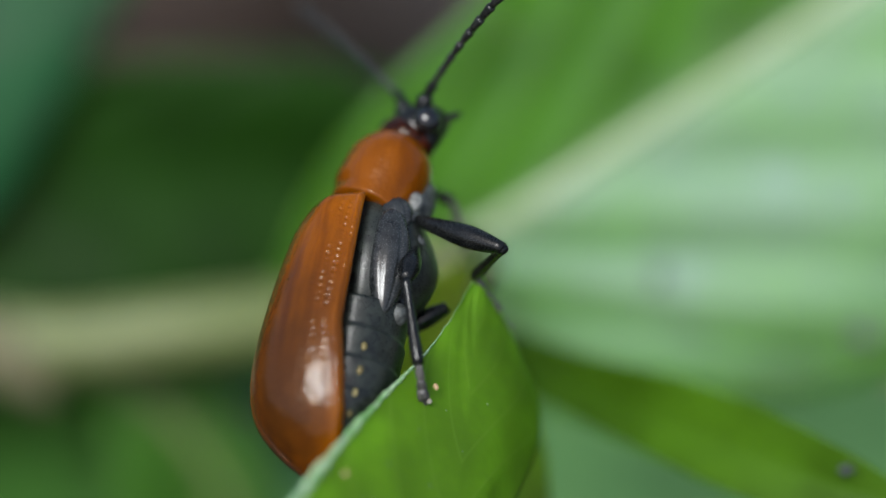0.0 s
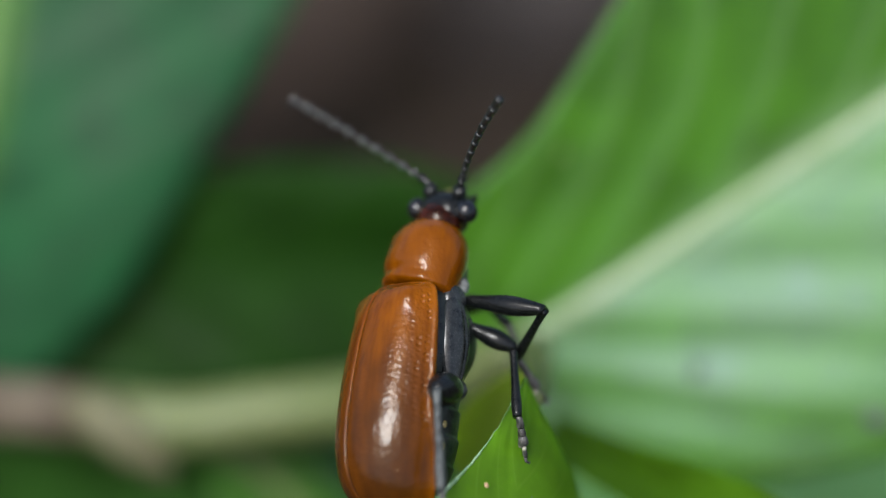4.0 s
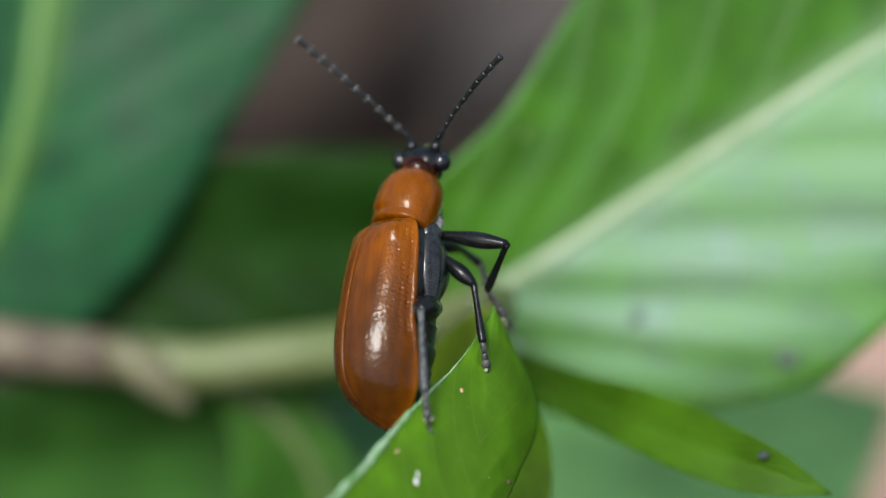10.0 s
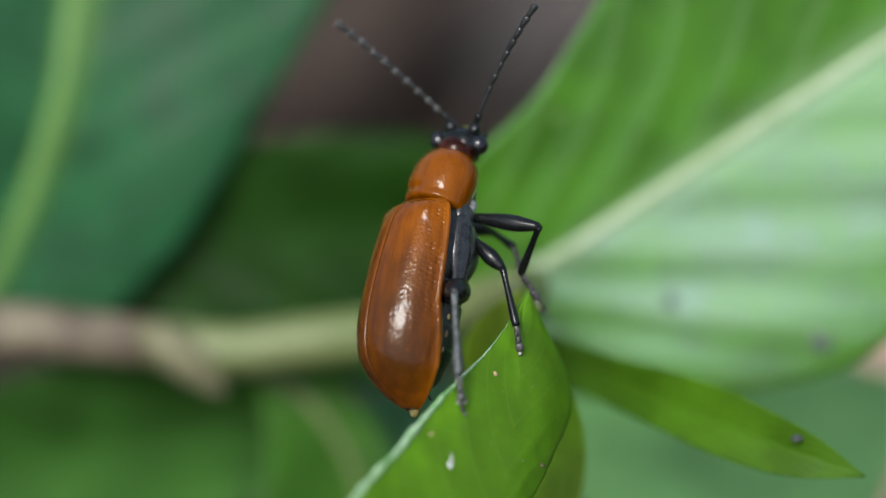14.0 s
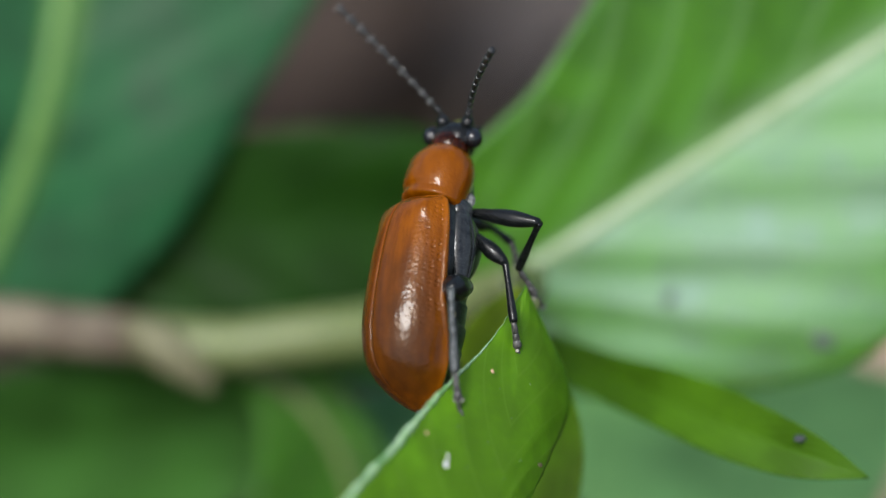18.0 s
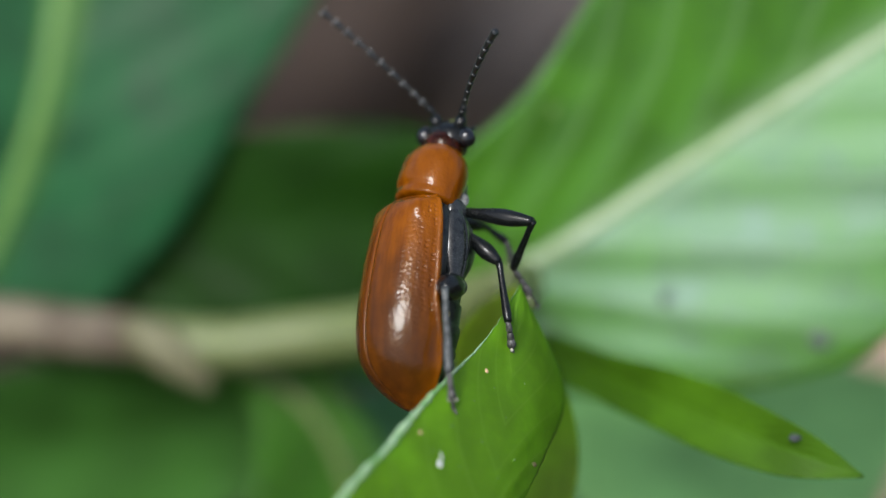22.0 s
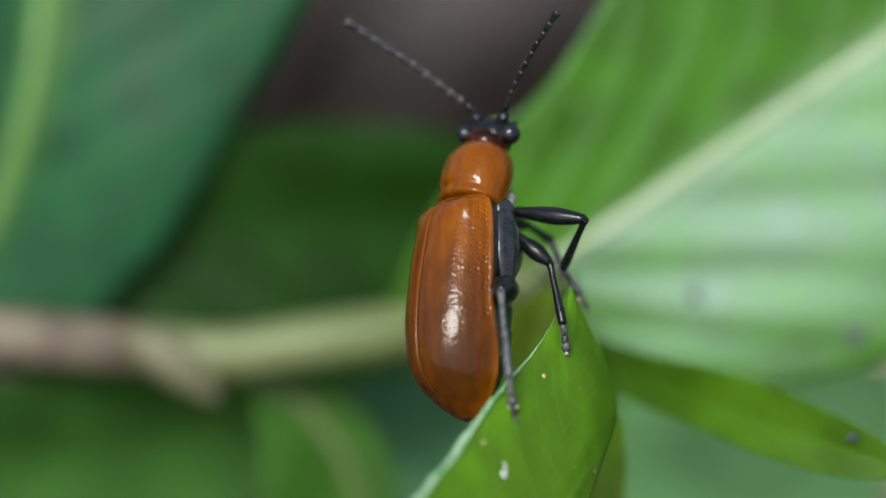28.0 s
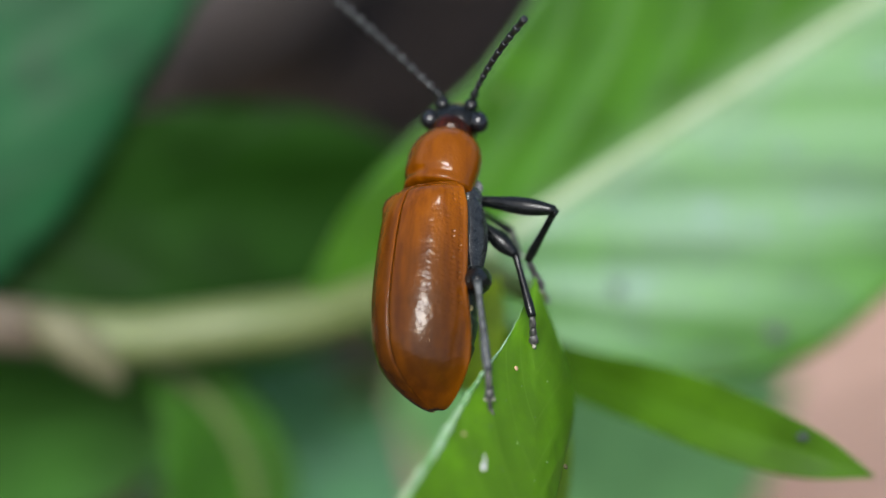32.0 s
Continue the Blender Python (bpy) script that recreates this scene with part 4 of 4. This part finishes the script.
# feelers: seconds, sideways, upward, and towards (-1) or away (1)
FEELER_ROWS = [
    [(0, -2.19, 2.40, 1), (0.5, -2.50, 3.12, 1), (1, -1.95, 3.20, 1), (1.25, -4.00, 2.75, 1), (1.5, -4.75, 1.15, 1),
     (2, -4.00, 2.42, 1), (2.5, -4.50, 1.94, 1), (3, -4.30, 2.00, 1), (3.5, -3.75, 2.00, 1), (5.5, -2.88, 3.64, 1),
     (6, -3.03, 3.47, 1), (6.5, -3.72, 3.12, 1), (7, -3.52, 3.18, 1), (7.5, -3.75, 2.89, 1), (8, -3.80, 2.93, 1),
     (8.5, -3.89, 2.07, 1), (9, -3.73, 2.70, 1), (9.3, -2.63, 3.33, 1), (9.5, -1.42, 4.36, 1), (9.8, -2.63, 3.33, 1),
     (10, -3.44, 3.39, 1), (11, -3.74, 2.88, 1), (12, -3.98, 2.56, 1), (13, -3.35, 3.25, 1), (13.5, -4.12, 2.32, 1),
     (14, -3.43, 3.32, 1), (14.5, -3.77, 2.77, 1), (16.5, -3.82, 2.62, 1), (17, -3.51, 3.29, 1), (18, -3.09, 3.56, 1),
     (19, -2.88, 3.79, 1), (20, -3.78, 2.62, 1), (20.5, -4.31, 2.41, 1), (21, -3.68, 2.83, 1), (22, -3.36, 3.42, 1),
     (22.5, -3.79, 2.45, 1), (23, -4.00, 2.49, 1), (24, -3.26, 3.52, 1), (24.5, -3.24, 3.29, 1), (26.5, -3.76, 2.79, 1),
     (27, -3.69, 2.90, 1), (28, -3.60, 2.99, 1), (29, -3.78, 2.89, 1), (30, -2.81, 3.68, 1), (31, -3.31, 3.16, 1),
     (32, -2.48, 3.02, 1)],
    [(0, 1.60, 2.77, -1), (0.5, 1.75, 2.88, -1), (1, 1.75, 2.88, -1), (1.25, 0.95, 2.88, -1), (1.5, 0.64, 2.62, -1),
     (2, 0.95, 2.60, -1), (2.5, 0.85, 2.60, -1), (3, 0.75, 2.67, -1), (3.5, 0.65, 2.50, -1), (5.5, 0.12, 1.89, -1),
     (6, 0.30, 2.21, -1), (7, 0.52, 2.43, -1), (8, 0.08, 2.44, -1), (8.5, 1.07, 3.16, -1), (9, 0.86, 3.48, -1),
     (9.3, 1.98, 1.93, -1), (9.5, 2.40, 0.74, -1), (9.8, 2.33, 1.58, -1), (10, 1.45, 2.65, -1), (11, 0.90, 2.34, -1),
     (12, 1.14, 2.81, -1), (13, 0.69, 2.48, -1), (14, 1.33, 3.81, -1), (14.5, 1.28, 2.98, -1), (16.5, 1.13, 3.12, -1),
     (17, 0.32, 1.97, -1), (18, 0.15, 1.90, -1), (19, 0.10, 1.73, -1), (20, 0.82, 2.80, -1), (20.5, 1.17, 2.76, -1),
     (21, 0.68, 2.75, -1), (22, 0.47, 2.48, -1), (23, 1.25, 3.40, -1), (24, 0.60, 2.46, -1), (24.5, 0.06, 2.06, -1),
     (26.5, 0.06, 1.72, -1), (27, 0.17, 2.03, -1), (28, 0.89, 2.87, -1), (29, 0.18, 2.27, -1), (30, 0.24, 1.99, -1),
     (31, -0.31, 1.34, -1), (32, 0.31, 2.24, -1)],
]
# how far the tail tip is pushed out
TAIL_ROWS = [(0, 0), (7.3, 0), (7.9, 0.62), (8.3, 0.62), (8.7, 0), (13.2, 0), (13.6, 0.25), (13.9, 0.58), (14.5, 0.58), (15.2, 0), (32, 0)]
# the leaf under its feet gives way a little while it climbs
PERCH_ROWS = [(0, (0.17, 0, -0.17)), (0.5, (0.13, 0, -0.13)), (0.9, (0.06, 0, -0.03)), (1.5, (0, 0, 0)), (32, (0, 0, 0))]


def pose_at(t):
    """The beetle's pose at a time, between its rows."""
    rows = POSES
    k = max(i for i, r in enumerate(rows) if r[0] <= t + 1e-6)
    a, b = rows[k], rows[min(k + 1, len(rows) - 1)]
    f = 0 if b[0] == a[0] else (t - a[0]) / (b[0] - a[0])
    mix = lambda i: Vector(a[i]).lerp(Vector(b[i]), f)  # noqa: E731
    return body_pose(mix(1), mix(2), a[3] + (b[3] - a[3]) * f, a[4] + (b[4] - a[4]) * f)


def spot_at(rows, t):
    k = max(i for i, r in enumerate(rows) if r[0] <= t + 1e-6)
    a, b = rows[k], rows[min(k + 1, len(rows) - 1)]
    f = 0 if b[0] == a[0] else (t - a[0]) / (b[0] - a[0])
    return Vector(a[1]).lerp(Vector(b[1]), f)


def bone(start, end, hint):
    """A pose at start whose -z points to end."""
    z = (Vector(start) - Vector(end)).normalized()
    y = Vector(hint) - z * z.dot(Vector(hint))
    y.normalize()
    m = Matrix((y.cross(z), y, z)).transposed().to_4x4()
    return Matrix.Translation(Vector(start) * MM) @ m


REST = pose_at(9.0)
LEGS = []
for name, hip, knees, lift, toes, fat in LEG_ROWS:
    knee = knees[-1][1]
    ankle = Vector(toes[-1][1]) + Vector(lift)
    socket = REST @ Vector(hip)
    thigh, shin = (Vector(knee) - socket).length, (ankle - Vector(knee)).length
    sole = Vector(lift).length
    leg = part("leg", scaled(ball((0, 0, 0), (0.24, 0.24, 0.26), 14, 10)), M_GREY, beetle, "jointed black leg")
    leg.location = Vector(hip) * MM
    femur = part("femur", limb(thigh, (0.11, 0.16, 0.2 * fat, 0.25 * fat, 0.26 * fat, 0.21 * fat, 0.13)), M_BLACK, leg, "swollen black thigh")
    tibia = part("tibia", limb(shin, (0.12, 0.1, 0.1, 0.11, 0.125, 0.14, 0.12)), M_GREY if "hind" in name else M_BLACK, leg)
    tarsus = part("tarsus", foot(sole), M_CLAW, leg, "clawed brownish foot")
    pads = bmesh.new()
    for x in (-0.13, 0.13):
        bmesh.ops.create_icosphere(pads, subdivisions=2, radius=0.062, matrix=Matrix.Translation((x * 0.85, -0.04, -0.72 * sole)))
    pads = part("tarsal_pads", scaled(pads), M_CUFF, leg, "pale sole pads")
    LEGS.append((leg, femur, tibia, tarsus, pads, Vector(hip), knees, Vector(lift), toes, thigh, shin))


def motions():
    """All that moves: the beetle, its feelers and its legs."""
    times = sorted({r[0] for r in POSES} | {0.15, 0.3, 0.45, 0.6, 0.75, 0.9, 1.05, 1.2, 1.35})
    walk(beetle, [(t, LEAN @ Matrix.Translation(pose_at(t).translation * MM) @ pose_at(t).to_3x3().to_4x4()) for t in times])
    sway = LEAN.to_3x3()
    walk(perch, [(t, Matrix.Translation(sway @ (Vector(d) * MM))) for t, d in PERCH_ROWS])
    walk(tail, [(t, Matrix.Translation(Vector((0, 0.32, -5.62 - d)) * MM)) for t, d in TAIL_ROWS])
    for ob, root, rows, reach in zip(FEELERS, ROOTS, FEELER_ROWS, REACH):
        keys = []
        for t, dx, dz, away in rows:
            turn = pose_at(t).to_3x3().inverted()
            far = math.sqrt(max(0.05, reach**2 - dx * dx - dz * dz)) * away
            way = turn @ Vector((dx, far, dz)).normalized()
            side = turn @ Vector((1, 0, 0))
            keys.append((t, bone(root, Vector(root) - way, way.cross(side))))
        walk(ob, keys)
    for leg, femur, tibia, tarsus, pads, hip, knees, lift, toes, thigh, shin in LEGS:
        rows = ([], [], [])
        stops = sorted(set(times) | {r[0] for r in toes} | {r[0] for r in knees})
        for t in stops:
            back = pose_at(t).inverted()
            toe = spot_at(toes, t)
            ankle = back @ (toe + lift) - hip
            pole = back @ spot_at(knees, t) - hip
            tip = back @ toe - hip
            d = max(abs(thigh - shin) + 0.02, min(thigh + shin - 0.02, ankle.length))
            way = ankle.normalized()
            along = (thigh * thigh - shin * shin + d * d) / (2 * d)
            out = pole - way * way.dot(pole)
            out.normalize()
            bend = way * along + out * math.sqrt(max(0.0, thigh * thigh - along * along))
            ankle = way * d
            rows[0].append((t, bone((0, 0, 0), bend, out)))
            rows[1].append((t, bone(bend, ankle, out)))
            rows[2].append((t, bone(ankle, tip, out)))
        for ob, keys in zip((femur, tibia, tarsus, pads), (*rows, rows[2])):
            walk(ob, keys)


cam.data.dof.use_dof = True
cam.data.dof.focus_object = sharp
cam.data.dof.aperture_fstop = 171 / 7.8

motions()
